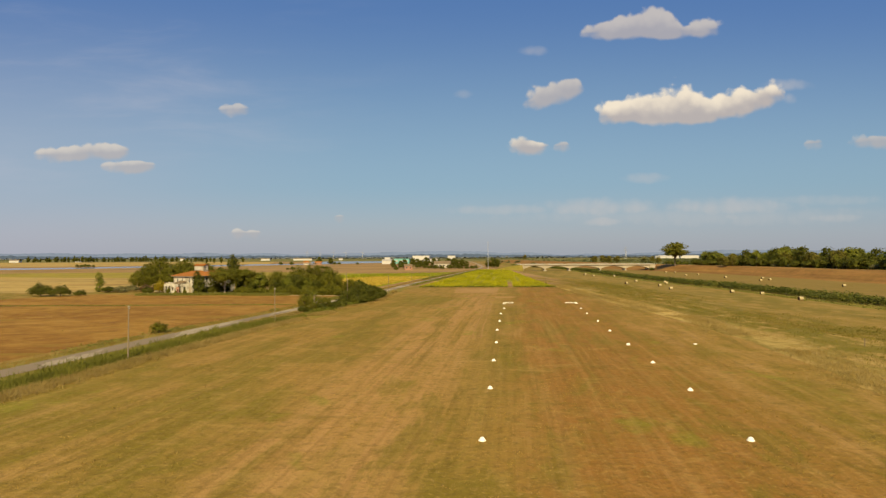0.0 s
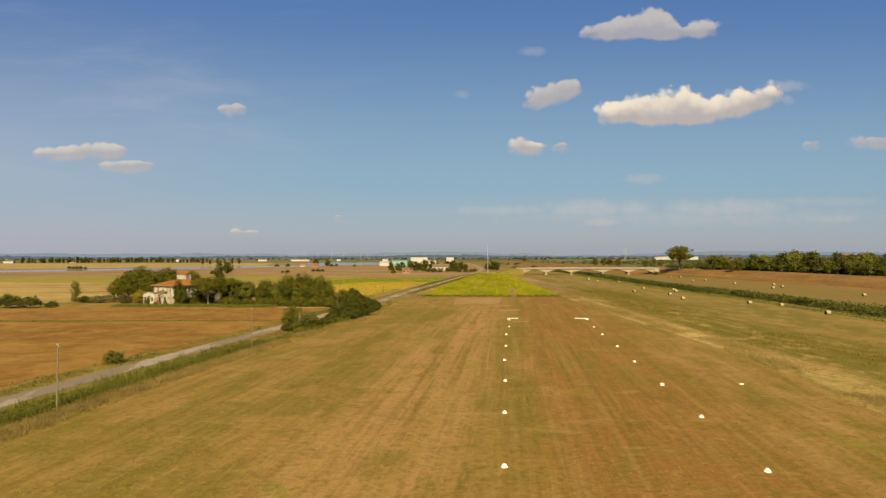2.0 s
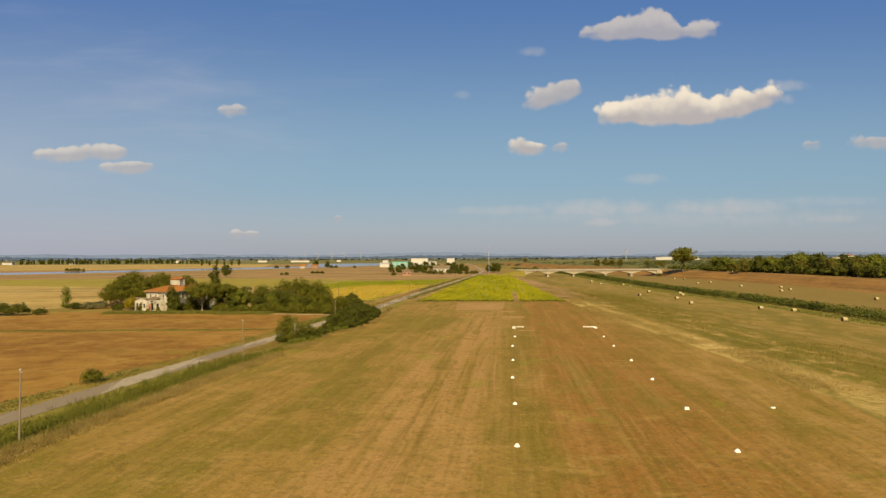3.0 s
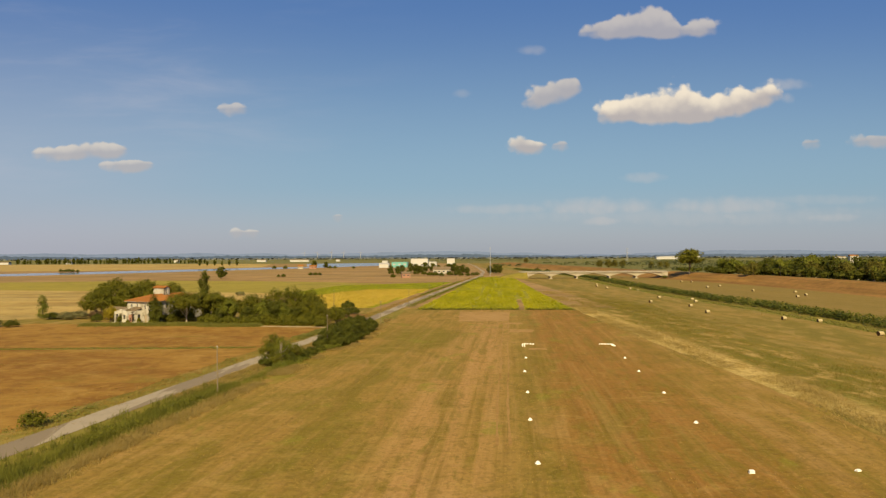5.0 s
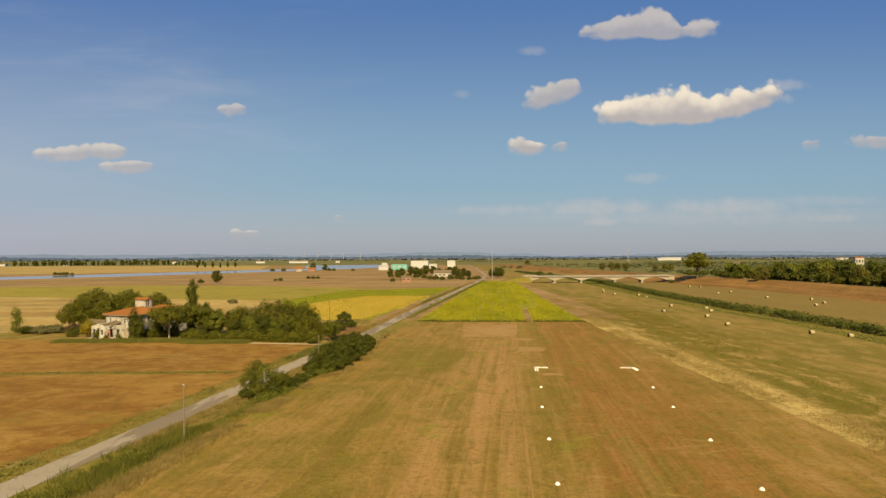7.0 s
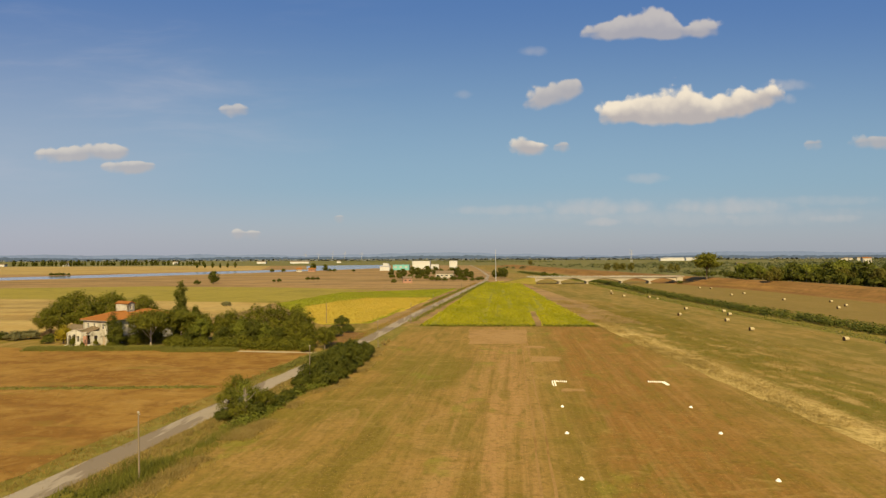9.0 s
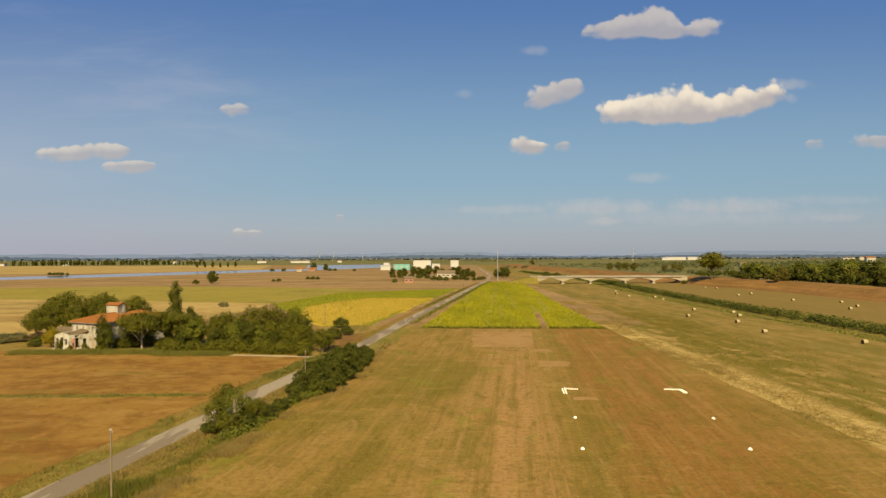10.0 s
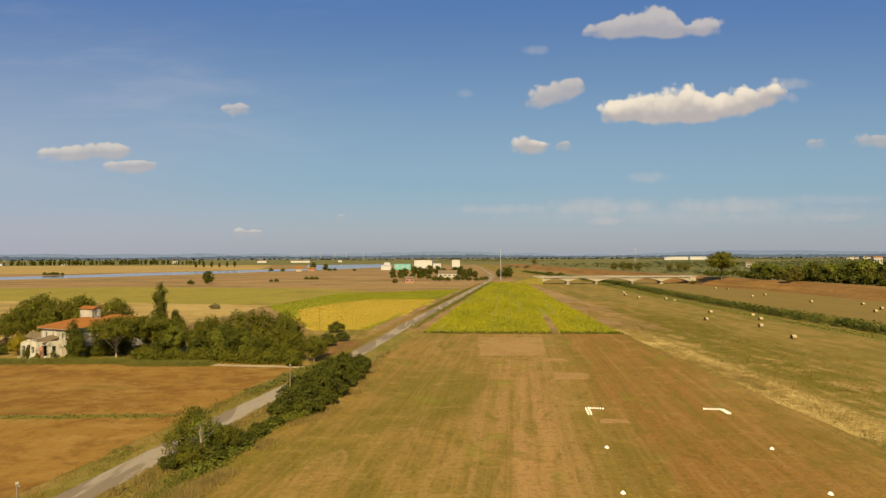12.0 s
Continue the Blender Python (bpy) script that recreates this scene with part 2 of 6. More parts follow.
def airfield_material():
    m, t, bsdf, p = material("mown_airfield")
    turned = mapped(t, p, (1, 1, 1), HEADING)
    sep = t.nodes.new("ShaderNodeSeparateXYZ")
    t.links.new(turned.s, sep.inputs[0])
    across = S(t, sep.outputs[0])
    big = noise_of(t, p, 0.035, 5.0, 0.6, 0.5)
    mid = noise_of(t, p, 0.22, 5.0, 0.65, 0.2)
    fine = noise_of(t, p, 1.4, 5.0, 0.75)
    blot = noise_of(t, mapped(t, turned, (0.34, 0.20, 1)), 1.0, 8.0, 0.70, 1.0)
    long1 = noise_of(t, mapped(t, turned, (0.32, 0.012, 1)), 1.0, 5.0, 0.6, 0.2)
    long2 = noise_of(t, mapped(t, turned, (1.15, 0.020, 1), 0, (5, 3, 0)), 1.0, 4.0, 0.6)
    wob = (big - 0.5) * 7.0 + (mid - 0.5) * 5.0
    ax = across + wob
    drift = noise_of(t, mapped(t, turned, (0.22, 0.05, 1), 0, (7, 2, 0)), 1.0, 8.0, 0.70, 0.9)
    comb = noise_of(t, mapped(t, turned, (0.62, 0.016, 1), 0, (1, 4, 0)), 1.0, 6.0, 0.66, 0.2)
    strip = ax.ramp(-2.0, 5.0) * ax.ramp(30.0, 12.0)
    bare = ax.ramp(-21.0, -11.0) * ax.ramp(-1.0, -9.0)
    c = mix(t, (big * 0.6 + mid * 0.4).ramp(0.37, 0.57), (0.182, 0.132, 0.017), (0.280, 0.164, 0.037))
    c = mix(t, ax.ramp(-16.0, -24.0) * (big * 0.5 + drift * 0.5).ramp(0.58, 0.42) * 0.42, c, (0.158, 0.126, 0.013))
    c = mix(t, bare * (long1 * 0.5 + comb * 0.5).ramp(0.36, 0.60, 0.15, 1.0) * 0.80, c, (0.395, 0.212, 0.074))
    c = mix(t, ax.ramp(-6.0, -2.5) * ax.ramp(4.0, 0.5) * mid.ramp(0.40, 0.56) * 0.25, c, (0.175, 0.126, 0.015))
    c = mix(t, strip * (mid * 0.5 + drift * 0.5).ramp(0.38, 0.56, 0.40, 0.88), c, (0.246, 0.110, 0.022))
    c = mix(t, strip * drift.ramp(0.52, 0.66) * 0.40, c, (0.330, 0.176, 0.050))
    c = mix(t, ax.ramp(16.0, 27.0) * drift.ramp(0.46, 0.60) * 0.55, c, (0.330, 0.196, 0.060))
    c = mix(t, drift.ramp(0.53, 0.68) * (strip * -0.8 + 1.0) * 0.55, c, (0.372, 0.220, 0.074))
    c = mix(t, drift.ramp(0.49, 0.38) * 0.60, c, (0.156, 0.118, 0.013))
    c = mix(t, comb.ramp(0.52, 0.64) * 0.30, c, (0.375, 0.214, 0.070))
    c = mix(t, comb.ramp(0.47, 0.37) * 0.30, c, (0.160, 0.100, 0.014))
    c = mix(t, long2.ramp(0.48, 0.68) * 0.26, c, (0.140, 0.072, 0.013))
    c = mix(t, blot.ramp(0.54, 0.68) * 0.52, c, (0.120, 0.086, 0.010))
    c = mix(t, blot.ramp(0.43, 0.32) * 0.40, c, (0.350, 0.214, 0.058))
    c = mix(t, (mid * 0.7 + long2 * 0.3).ramp(0.59, 0.72) * 0.55, c, (0.152, 0.122, 0.012))
    cross = noise_of(t, mapped(t, turned, (0.16, 0.34, 1), 0, (2, 6, 0)), 1.0, 5.0, 0.6, 0.6)
    c = mix(t, cross.ramp(0.57, 0.67) * 0.34, c, (0.370, 0.232, 0.066))
    c = mix(t, cross.ramp(0.45, 0.34) * 0.40, c, (0.150, 0.106, 0.012))
    lush = noise_of(t, mapped(t, turned, (1.0, 0.6, 1), 0, (2, 3, 0)), 0.12, 4.0, 0.6, 0.3)
    c = mix(t, lush.ramp(0.60, 0.68) * 0.55, c, (0.190, 0.178, 0.017))
    c = mix(t, fine.ramp(0.46, 0.64) * 0.42, c, (0.108, 0.068, 0.011))
    grit = noise_of(t, mapped(t, turned, (2.0, 0.035, 1), 0, (9, 1, 0)), 1.0, 6.0, 0.70, 0.3)
    c = mix(t, grit.ramp(0.51, 0.64) * 0.14, c, (0.130, 0.078, 0.012))
    c = mix(t, grit.ramp(0.48, 0.37) * 0.12, c, (0.400, 0.240, 0.080))
    spots = noise_of(t, p, 2.6, 6.0, 0.8, 0.4)
    c = mix(t, spots.ramp(0.47, 0.36) * 0.36, c, (0.420, 0.262, 0.080))
    finish(t, bsdf, c, 0.95, fine, 1.0, 0.14, 0.1)
    return m


AIRFIELD = airfield_material()


def stubble_material():
    """Mown stubble: reddish brown and ochre drifts, greenish regrowth, swath lines across."""
    m, t, bsdf, p = material("reddish_stubble")
    big = noise_of(t, mapped(t, p, (0.75, 1.0, 1), -3), 0.05, 6.0, 0.62, 0.5)
    mid = noise_of(t, mapped(t, p, (0.85, 1.0, 1), -3, (4, 9, 0)), 0.30, 6.0, 0.68, 0.4)
    swath = noise_of(t, mapped(t, p, (0.012, 0.22, 1), -3), 1.0, 4.0, 0.6, 0.3)
    fine = noise_of(t, p, 1.2, 5.0, 0.75)
    c = mix(t, big.ramp(0.42, 0.57), (0.272, 0.140, 0.026), (0.215, 0.100, 0.018))
    c = mix(t, mid.ramp(0.50, 0.60) * 0.55, c, (0.310, 0.175, 0.040))
    c = mix(t, mid.ramp(0.48, 0.38) * 0.70, c, (0.175, 0.084, 0.016))
    c = mix(t, swath.ramp(0.52, 0.62) * 0.20, c, (0.335, 0.186, 0.042))
    c = mix(t, swath.ramp(0.46, 0.37) * 0.18, c, (0.190, 0.105, 0.016))
    blot = noise_of(t, mapped(t, p, (0.7, 1.0, 1), -3, (1, 2, 0)), 0.12, 7.0, 0.72, 0.9)
    c = mix(t, blot.ramp(0.52, 0.64) * 0.55, c, (0.345, 0.200, 0.052))
    c = mix(t, blot.ramp(0.47, 0.36) * 0.50, c, (0.180, 0.080, 0.015))
    c = mix(t, (big * 0.5 + swath * 0.5).ramp(0.54, 0.62) * 0.5, c, (0.200, 0.150, 0.022))
    c = mix(t, fine.ramp(0.44, 0.66) * 0.30, c, mix(t, 0.5, c, (0.02, 0.012, 0.004)))
    finish(t, bsdf, c, 0.95, fine, 0.7, 0.12, 0.1)
    return m


STUBBLE = stubble_material()
PALE = ground_material("pale_stubble", (0.345, 0.200, 0.068), (0.300, 0.168, 0.050), (0.385, 0.235, 0.085), 0.1, 1.5)
TRACK = ground_material("dusty_track", (0.420, 0.330, 0.190), (0.360, 0.270, 0.140), (0.480, 0.390, 0.240), 0.1, 1.5)
RUTSOIL = ground_material("worn_rut", (0.315, 0.180, 0.056), (0.265, 0.140, 0.036), (0.345, 0.205, 0.070), 0.1, 1.5)
STRAW = ground_material("straw_field", (0.438, 0.297, 0.091), (0.375, 0.234, 0.066), (0.344, 0.218, 0.057), 0.012, 0.25,
                        (0.003, 0.03, 1), (0.479, 0.344, 0.124), -12, 0.5)
BROWN = ground_material("brown_field", (0.335, 0.205, 0.078), (0.292, 0.170, 0.062), (0.375, 0.248, 0.098), 0.012, 0.2,
                        (0.003, 0.02, 1), (0.261, 0.167, 0.041), -12, 0.5)
OLIVE = ground_material("olive_field", (0.275, 0.212, 0.032), (0.235, 0.185, 0.028), (0.330, 0.235, 0.056), 0.02, 0.3)
UNDER = ground_material("crop_soil", (0.235, 0.215, 0.016), (0.300, 0.255, 0.020), (0.27, 0.19, 0.03), 0.05, 1.0)
HAYGROUND = ground_material("straw_ground", (0.410, 0.285, 0.085), (0.330, 0.230, 0.060), (0.25, 0.18, 0.038), 0.12, 1.2)
VERGE = ground_material("verge_grass", (0.172, 0.140, 0.022), (0.235, 0.168, 0.036), (0.320, 0.226, 0.062), 0.10, 1.2)
LEVEE = ground_material("levee_grass", (0.290, 0.146, 0.043), (0.238, 0.118, 0.033), (0.215, 0.136, 0.034), 0.03, 0.5,
                        (0.06, 0.006, 1), (0.271, 0.157, 0.037), -6, 0.5)
GREENS = ground_material("green_meadow", (0.140, 0.130, 0.036), (0.190, 0.156, 0.050), (0.105, 0.102, 0.032), 0.03, 0.4)


def asphalt_material():
    m, t, bsdf, p = material("worn_asphalt")
    fine = noise_of(t, p, 9.0, 4.0, 0.7)
    patch = noise_of(t, mapped(t, p, (0.25, 0.05, 1), 9), 1.0, 4.0, 0.6, 0.6)
    c = mix(t, patch.ramp(0.47, 0.53), (0.215, 0.160, 0.098), (0.330, 0.262, 0.172))
    c = mix(t, noise_of(t, p, 0.6, 5.0, 0.7).ramp(0.5, 0.75) * 0.5, c, (0.185, 0.140, 0.085))
    c = mix(t, fine.ramp(0.4, 0.8) * 0.3, c, (0.10, 0.085, 0.07))
    finish(t, bsdf, c, 0.9, fine, 0.3, 0.01)
    return m


ASPHALT = asphalt_material()


def water_material():
    m, t, bsdf, p = material("still_water")
    rip = noise_of(t, mapped(t, p, (0.5, 0.2, 1)), 1.0, 3.0, 0.6)
    finish(t, bsdf, (0.110, 0.115, 0.110), 0.10, rip, 0.012, 0.05, 0.6)
    return m


WATER = water_material()


def leaf_material(name, a, b, c3, scale=0.6, rows=None):
    m, t, bsdf, p = material(name)
    if rows:
        p = mapped(t, p, (1.0, rows[0], 1.0), rows[1])
    g = t.nodes.new("ShaderNodeNewGeometry")
    isl = S(t, g.outputs["Random Per Island"])
    n = noise_of(t, p, scale, 3.0, 0.6)
    col = mix(t, n.ramp(0.35, 0.65), a, b)
    col = mix(t, isl.ramp(0.45, 1.0) * 0.34, col, c3)
    col = mix(t, isl.ramp(0.45, 0.0) * 0.22, col, mix(t, 0.5, col, (0.01, 0.012, 0.004)))
    tr = t.nodes.new("ShaderNodeBsdfTranslucent")
    t.links.new(col.s, tr.inputs[0])
    sh = t.nodes.new("ShaderNodeMixShader")
    sh.inputs[0].default_value = 0.5
    finish(t, bsdf, col, 0.65, None, spec=0.15)
    t.links.new(bsdf.outputs[0], sh.inputs[1]), t.links.new(tr.outputs[0], sh.inputs[2])
    t.links.new(sh.outputs[0], t.nodes["Material Output"].inputs[0])
    return m


LEAF = leaf_material("broad_leaves", (0.196, 0.186, 0.019), (0.126, 0.128, 0.016), (0.300, 0.252, 0.026))
LEAF_DARK = leaf_material("dark_leaves", (0.132, 0.134, 0.017), (0.088, 0.096, 0.014), (0.205, 0.186, 0.023))
LEAF_OLIVE = leaf_material("olive_leaves", (0.235, 0.240, 0.030), (0.160, 0.176, 0.026), (0.330, 0.305, 0.040))
LEAF_SILVER = leaf_material("silver_leaves", (0.260, 0.234, 0.094), (0.195, 0.176, 0.066), (0.338, 0.299, 0.132))
LEAF_YELLOW = leaf_material("yellow_leaves", (0.440, 0.340, 0.030), (0.300, 0.240, 0.024), (0.540, 0.420, 0.036))
LEAF_BROWN = leaf_material("withered_leaves", (0.20, 0.125, 0.055), (0.14, 0.09, 0.04), (0.24, 0.16, 0.07))
REED = leaf_material("reed_leaves", (0.150, 0.158, 0.026), (0.100, 0.114, 0.022), (0.225, 0.214, 0.036), 0.15)
WEED = leaf_material("green_weeds", (0.220, 0.208, 0.030), (0.160, 0.160, 0.024), (0.320, 0.262, 0.056), 0.3)
PALEWEED = leaf_material("pale_green_weeds", (0.270, 0.245, 0.048), (0.205, 0.200, 0.040), (0.350, 0.300, 0.075), 0.3)
HAYGRASS = leaf_material("dry_grass", (0.430, 0.305, 0.096), (0.320, 0.226, 0.064), (0.520, 0.380, 0.132), 0.25)
TUFT = leaf_material("short_dry_grass", (0.390, 0.244, 0.060), (0.280, 0.194, 0.040), (0.490, 0.316, 0.098), 0.15)
CROP = leaf_material("yellowing_crop", (0.345, 0.338, 0.014), (0.530, 0.460, 0.018), (0.520, 0.455, 0.018), 0.07, (0.22, 6.0))
CROP_RIPE = leaf_material("ripe_yellow_crop", (0.600, 0.415, 0.070), (0.500, 0.370, 0.046), (0.650, 0.470, 0.095), 0.10, (0.2, 7.0))
RIPEGROUND = ground_material("ripe_crop_ground", (0.500, 0.350, 0.040), (0.440, 0.315, 0.034), (0.36, 0.27, 0.03), 0.05, 1.0)
CROP_GREEN = leaf_material("green_crop", (0.370, 0.380, 0.026), (0.300, 0.320, 0.024), (0.480, 0.450, 0.028), 0.08)


def plain(name, colour, rough=0.8, spot=None, scale=1.0, amount=0.5, bump=0.2, metal=0.0):
    m, t, bsdf, p = material(name)
    n = noise_of(t, p, scale, 5.0, 0.65, 0.3)
    f = noise_of(t, p, scale * 9, 3.0, 0.6)
    c = mix(t, n.ramp(0.45, 0.7) * amount, colour, spot or tuple(v * 0.6 for v in colour))
    c = mix(t, f.ramp(0.5, 0.8) * 0.25, c, tuple(v * 0.5 for v in colour))
    bsdf.inputs["Metallic"].default_value = metal
    finish(t, bsdf, c, rough, f, bump, 0.02)
    return m


BARK = plain("bark", (0.16, 0.115, 0.075), 0.95, (0.09, 0.065, 0.045), 2.0)
DEADWOOD = plain("bare_grey_wood", (0.36, 0.28, 0.19), 0.9, (0.22, 0.17, 0.12), 2.0)
POLEWOOD = plain("weathered_pole", (0.23, 0.175, 0.11), 0.85, (0.17, 0.125, 0.08), 1.0)
STEEL = plain("galvanised_steel", (0.50, 0.50, 0.50), 0.5, (0.35, 0.34, 0.33), 2.0, metal=0.4)
CERAMIC = plain("pale_cap", (0.42, 0.36, 0.26), 0.5)
WHITE = plain("white_painted_rubber", (0.84, 0.80, 0.66), 0.6, (0.66, 0.60, 0.44), 3.0, 0.35)
PLASTER = plain("weathered_plaster", (0.48, 0.43, 0.34), 0.9, (0.27, 0.23, 0.16), 0.6, 1.0)
RUIN = plain("crumbling_plaster", (0.50, 0.45, 0.35), 0.95, (0.13, 0.10, 0.055), 0.9, 1.0)
SHUTTER = plain("faded_shutter_wood", (0.55, 0.50, 0.42), 0.8)
GLASSY = plain("dark_pane", (0.04, 0.045, 0.05), 0.15)
TILE = plain("terracotta", (0.285, 0.108, 0.024), 0.9, (0.25, 0.100, 0.026), 0.5, 0.7)
OLDTILE = plain("mossy_old_roof_tiles", (0.185, 0.130, 0.075), 0.9, (0.100, 0.092, 0.034), 0.7, 0.7)
STRAWBALE = plain("baled_hay", (0.41, 0.325, 0.170), 0.95, (0.34, 0.26, 0.125), 2.5, 0.6, 0.6)
# straw of the bale ends, with their shade put into the dark colour
BALE_END_SHADED = plain("bale_end_shaded", (0.100, 0.056, 0.024), 0.95, (0.070, 0.038, 0.016), 3.0, 0.6, 0.6)
CONCRETE = plain("pale_concrete", (0.40, 0.335, 0.235), 0.85, (0.29, 0.24, 0.165), 0.15, 0.6)
RAILING = plain("grey_rail", (0.40, 0.38, 0.33), 0.6)
FACTORY = plain("white_cladding", (0.50, 0.48, 0.43), 0.6, (0.42, 0.40, 0.35), 0.05, 0.4)
TEAL = plain("teal_cladding", (0.16, 0.40, 0.34), 0.6, (0.12, 0.31, 0.27), 0.05, 0.4)
GREYROOF = plain("grey_roof", (0.42, 0.39, 0.35), 0.8)
BRICKRED = plain("old_brick", (0.36, 0.19, 0.12), 0.9, (0.25, 0.14, 0.09), 0.4)
# haze is painted into both hill colours: blue, and paler for the farther ridge
HILL = plain("hazy_wooded_hill", (0.060, 0.086, 0.130), 1.0, (0.046, 0.068, 0.106), 0.002, 0.6)
HILL_FAR = plain("hazy_blue_hill", (0.122, 0.164, 0.262), 1.0, (0.110, 0.150, 0.240), 0.001, 0.5)
FARGREEN = leaf_material("far_foliage", (0.165, 0.170, 0.060), (0.125, 0.135, 0.052), (0.21, 0.21, 0.075), 0.05)
# woodland green greyed in its base colour to stand for distance haze
FARWOOD = plain("hazy_far_woodland", (0.135, 0.140, 0.125), 1.0, (0.100, 0.108, 0.100), 0.02, 0.6)
RED = plain("rusty_red_metal", (0.34, 0.09, 0.05), 0.6)


# ---------------------------------------------------------------- building helpers
def mesh_of(name, verts, faces, mat):
    me = bpy.data.meshes.new(name)
    me.from_pydata([tuple(map(float, v)) for v in verts], [], [tuple(map(int, f)) for f in faces])
    me.materials.append(mat)
    me.update()
    return me


def part(name, bm, mat, parent=None, label=""):
    """One bmesh as one mesh object under a thing or a part."""
    me = bpy.data.meshes.new(name)
    bmesh.ops.recalc_face_normals(bm, faces=bm.faces[:])
    bm.to_mesh(me)
    bm.free()
    me.materials.append(mat)
    ob = new(name, me)
    if parent is not None:
        ob.parent = parent
    return tagged(ob, label)


def part_mesh(name, me, parent=None, label="", at=None):
    ob = new(name, me)
    if parent is not None:
        ob.parent = parent
    if at is not None:
        ob.matrix_basis = at
    return tagged(ob, label)


def thing(name, at, label, category, group="", kind=""):
    ob = new(name)
    ob.matrix_basis = at
    ob.empty_display_size = 0.2
    return tagged(ob, label, category, group, kind)


def box(bm, x0, x1, y0, y1, z0, z1, m=None):
    v = [bm.verts.new((x, y, z)) for x in (x0, x1) for y in (y0, y1) for z in (z0, z1)]
    for f in ((0, 1, 3, 2), (4, 6, 7, 5), (0, 4, 5, 1), (2, 3, 7, 6), (0, 2, 6, 4), (1, 5, 7, 3)):
        bm.faces.new([v[i] for i in f])
    if m is not None:
        bmesh.ops.transform(bm, matrix=m, verts=v)
    return v


def boxes(*dims):
    bm = bmesh.new()
    for d in dims:
        box(bm, *d)
    return bm


def bevelled(bm, w=0.03):
    bmesh.ops.bevel(bm, geom=bm.edges[:], offset=w, segments=1, affect="EDGES")
    return bm


def tube(bm, points, radii, sides=7):
    """A tapered tube along points, closed at both ends."""
    rings = []
    for i, (p, r) in enumerate(zip(points, radii)):
        a = Vector(points[max(i - 1, 0)])
        b = Vector(points[min(i + 1, len(points) - 1)])
        q = (b - a).to_track_quat("Z", "Y")
        rings.append([bm.verts.new(Vector(p) + q @ Vector((r * math.cos(k * 2 * math.pi / sides), r * math.sin(k * 2 * math.pi / sides), 0))) for k in range(sides)])
    for a, b in zip(rings, rings[1:]):
        for k in range(sides):
            bm.faces.new((a[k], a[(k + 1) % sides], b[(k + 1) % sides], b[k]))
    bm.faces.new(rings[0][::-1]), bm.faces.new(rings[-1])


def interp(v, table):
    return float(np.interp(v, [a for a, _ in table], [b for _, b in table]))


CHANNEL = [(-400, 106), (140, 117), (230, 120), (300, 117), (360, 117), (460, 121), (560, 128), (700, 120), (850, 104), (1500, 60), (4800, -150)]
LEVEE_FOOT = [(-400, 190), (345, 196), (414, 194), (458, 184), (513, 177), (580, 166), (700, 156), (850, 142), (1500, 105), (4800, -100)]
ROAD = [(-400, -117), (60, -45), (81, -42.2), (112, -36.6), (127, -34.0), (149, -30.5), (193, -22.4), (218, -18.9), (274, -11.1), (354, 1.4), (468, 18.4), (567, 34), (700, 46), (1100, 58), (1500, 62)]


def step(a, b, v):
    k = min(max((v - a) / (b - a), 0.0), 1.0)
    return k * k * (3 - 2 * k)


def road_x(y):
    return interp(y, ROAD)


def gz(x, y):
    """The ground's height."""
    z = 0.0
    if y < 1450:
        c, f = interp(y, CHANNEL), interp(y, LEVEE_FOOT)
        if x > 46:
            z -= 0.85 * step(48, 80, x)
            z += 0.16 * noise.noise((x * 0.07, y * 0.03, 1.0)) * step(46, 54, x)
        z -= 1.3 * (step(c - 15, c - 8, x) - step(c + 5, c + 12, x))
        up = step(f, f + 17, x)
        z += 5.2 * up - 2.6 * step(f + 24, f + 60, x)
        z *= 1 - step(1250, 1450, y)
    if y < 225:
        r = road_x(y)
        z -= 0.45 * (step(r + 2.8, r + 4.2, x) - step(r + 5.2, r + 6.8, x))
    return z


def sheet(name, outline, z, mat, label, wobble=0.5, step_m=4.0, category="ground", drape=False):
    """A flat piece of land with an uneven edge."""
    pts = []
    n = len(outline)
    for i in range(n):
        a, b = Vector((*outline[i], 0)), Vector((*outline[(i + 1) % n], 0))
        k = max(1, int((b - a).length / step_m))
        for j in range(k):
            p = a.lerp(b, j / k)
            q = Vector((noise.noise((p.x * 0.13, p.y * 0.13, 3.1)), noise.noise((p.x * 0.13, p.y * 0.13, 9.7)), 0))
            q += 0.6 * Vector((noise.noise((p.x * 0.7, p.y * 0.7, 5.1)), noise.noise((p.x * 0.7, p.y * 0.7, 2.7)), 0))
            p = p + q * wobble
            pts.append((p.x, p.y, z + (gz(p.x, p.y) if drape else 0.0)))
    bm = bmesh.new()
    f = bm.faces.new([bm.verts.new(p) for p in pts])
    f.normal_update()
    if f.normal.z < 0:
        f.normal_flip()
    bmesh.ops.triangulate(bm, faces=[f])
    ob = part(name, bm, mat)
    for poly in ob.data.polygons:
        if poly.normal.z < 0:
            poly.flip()
    return tagged(ob, label, category, kind="structure")


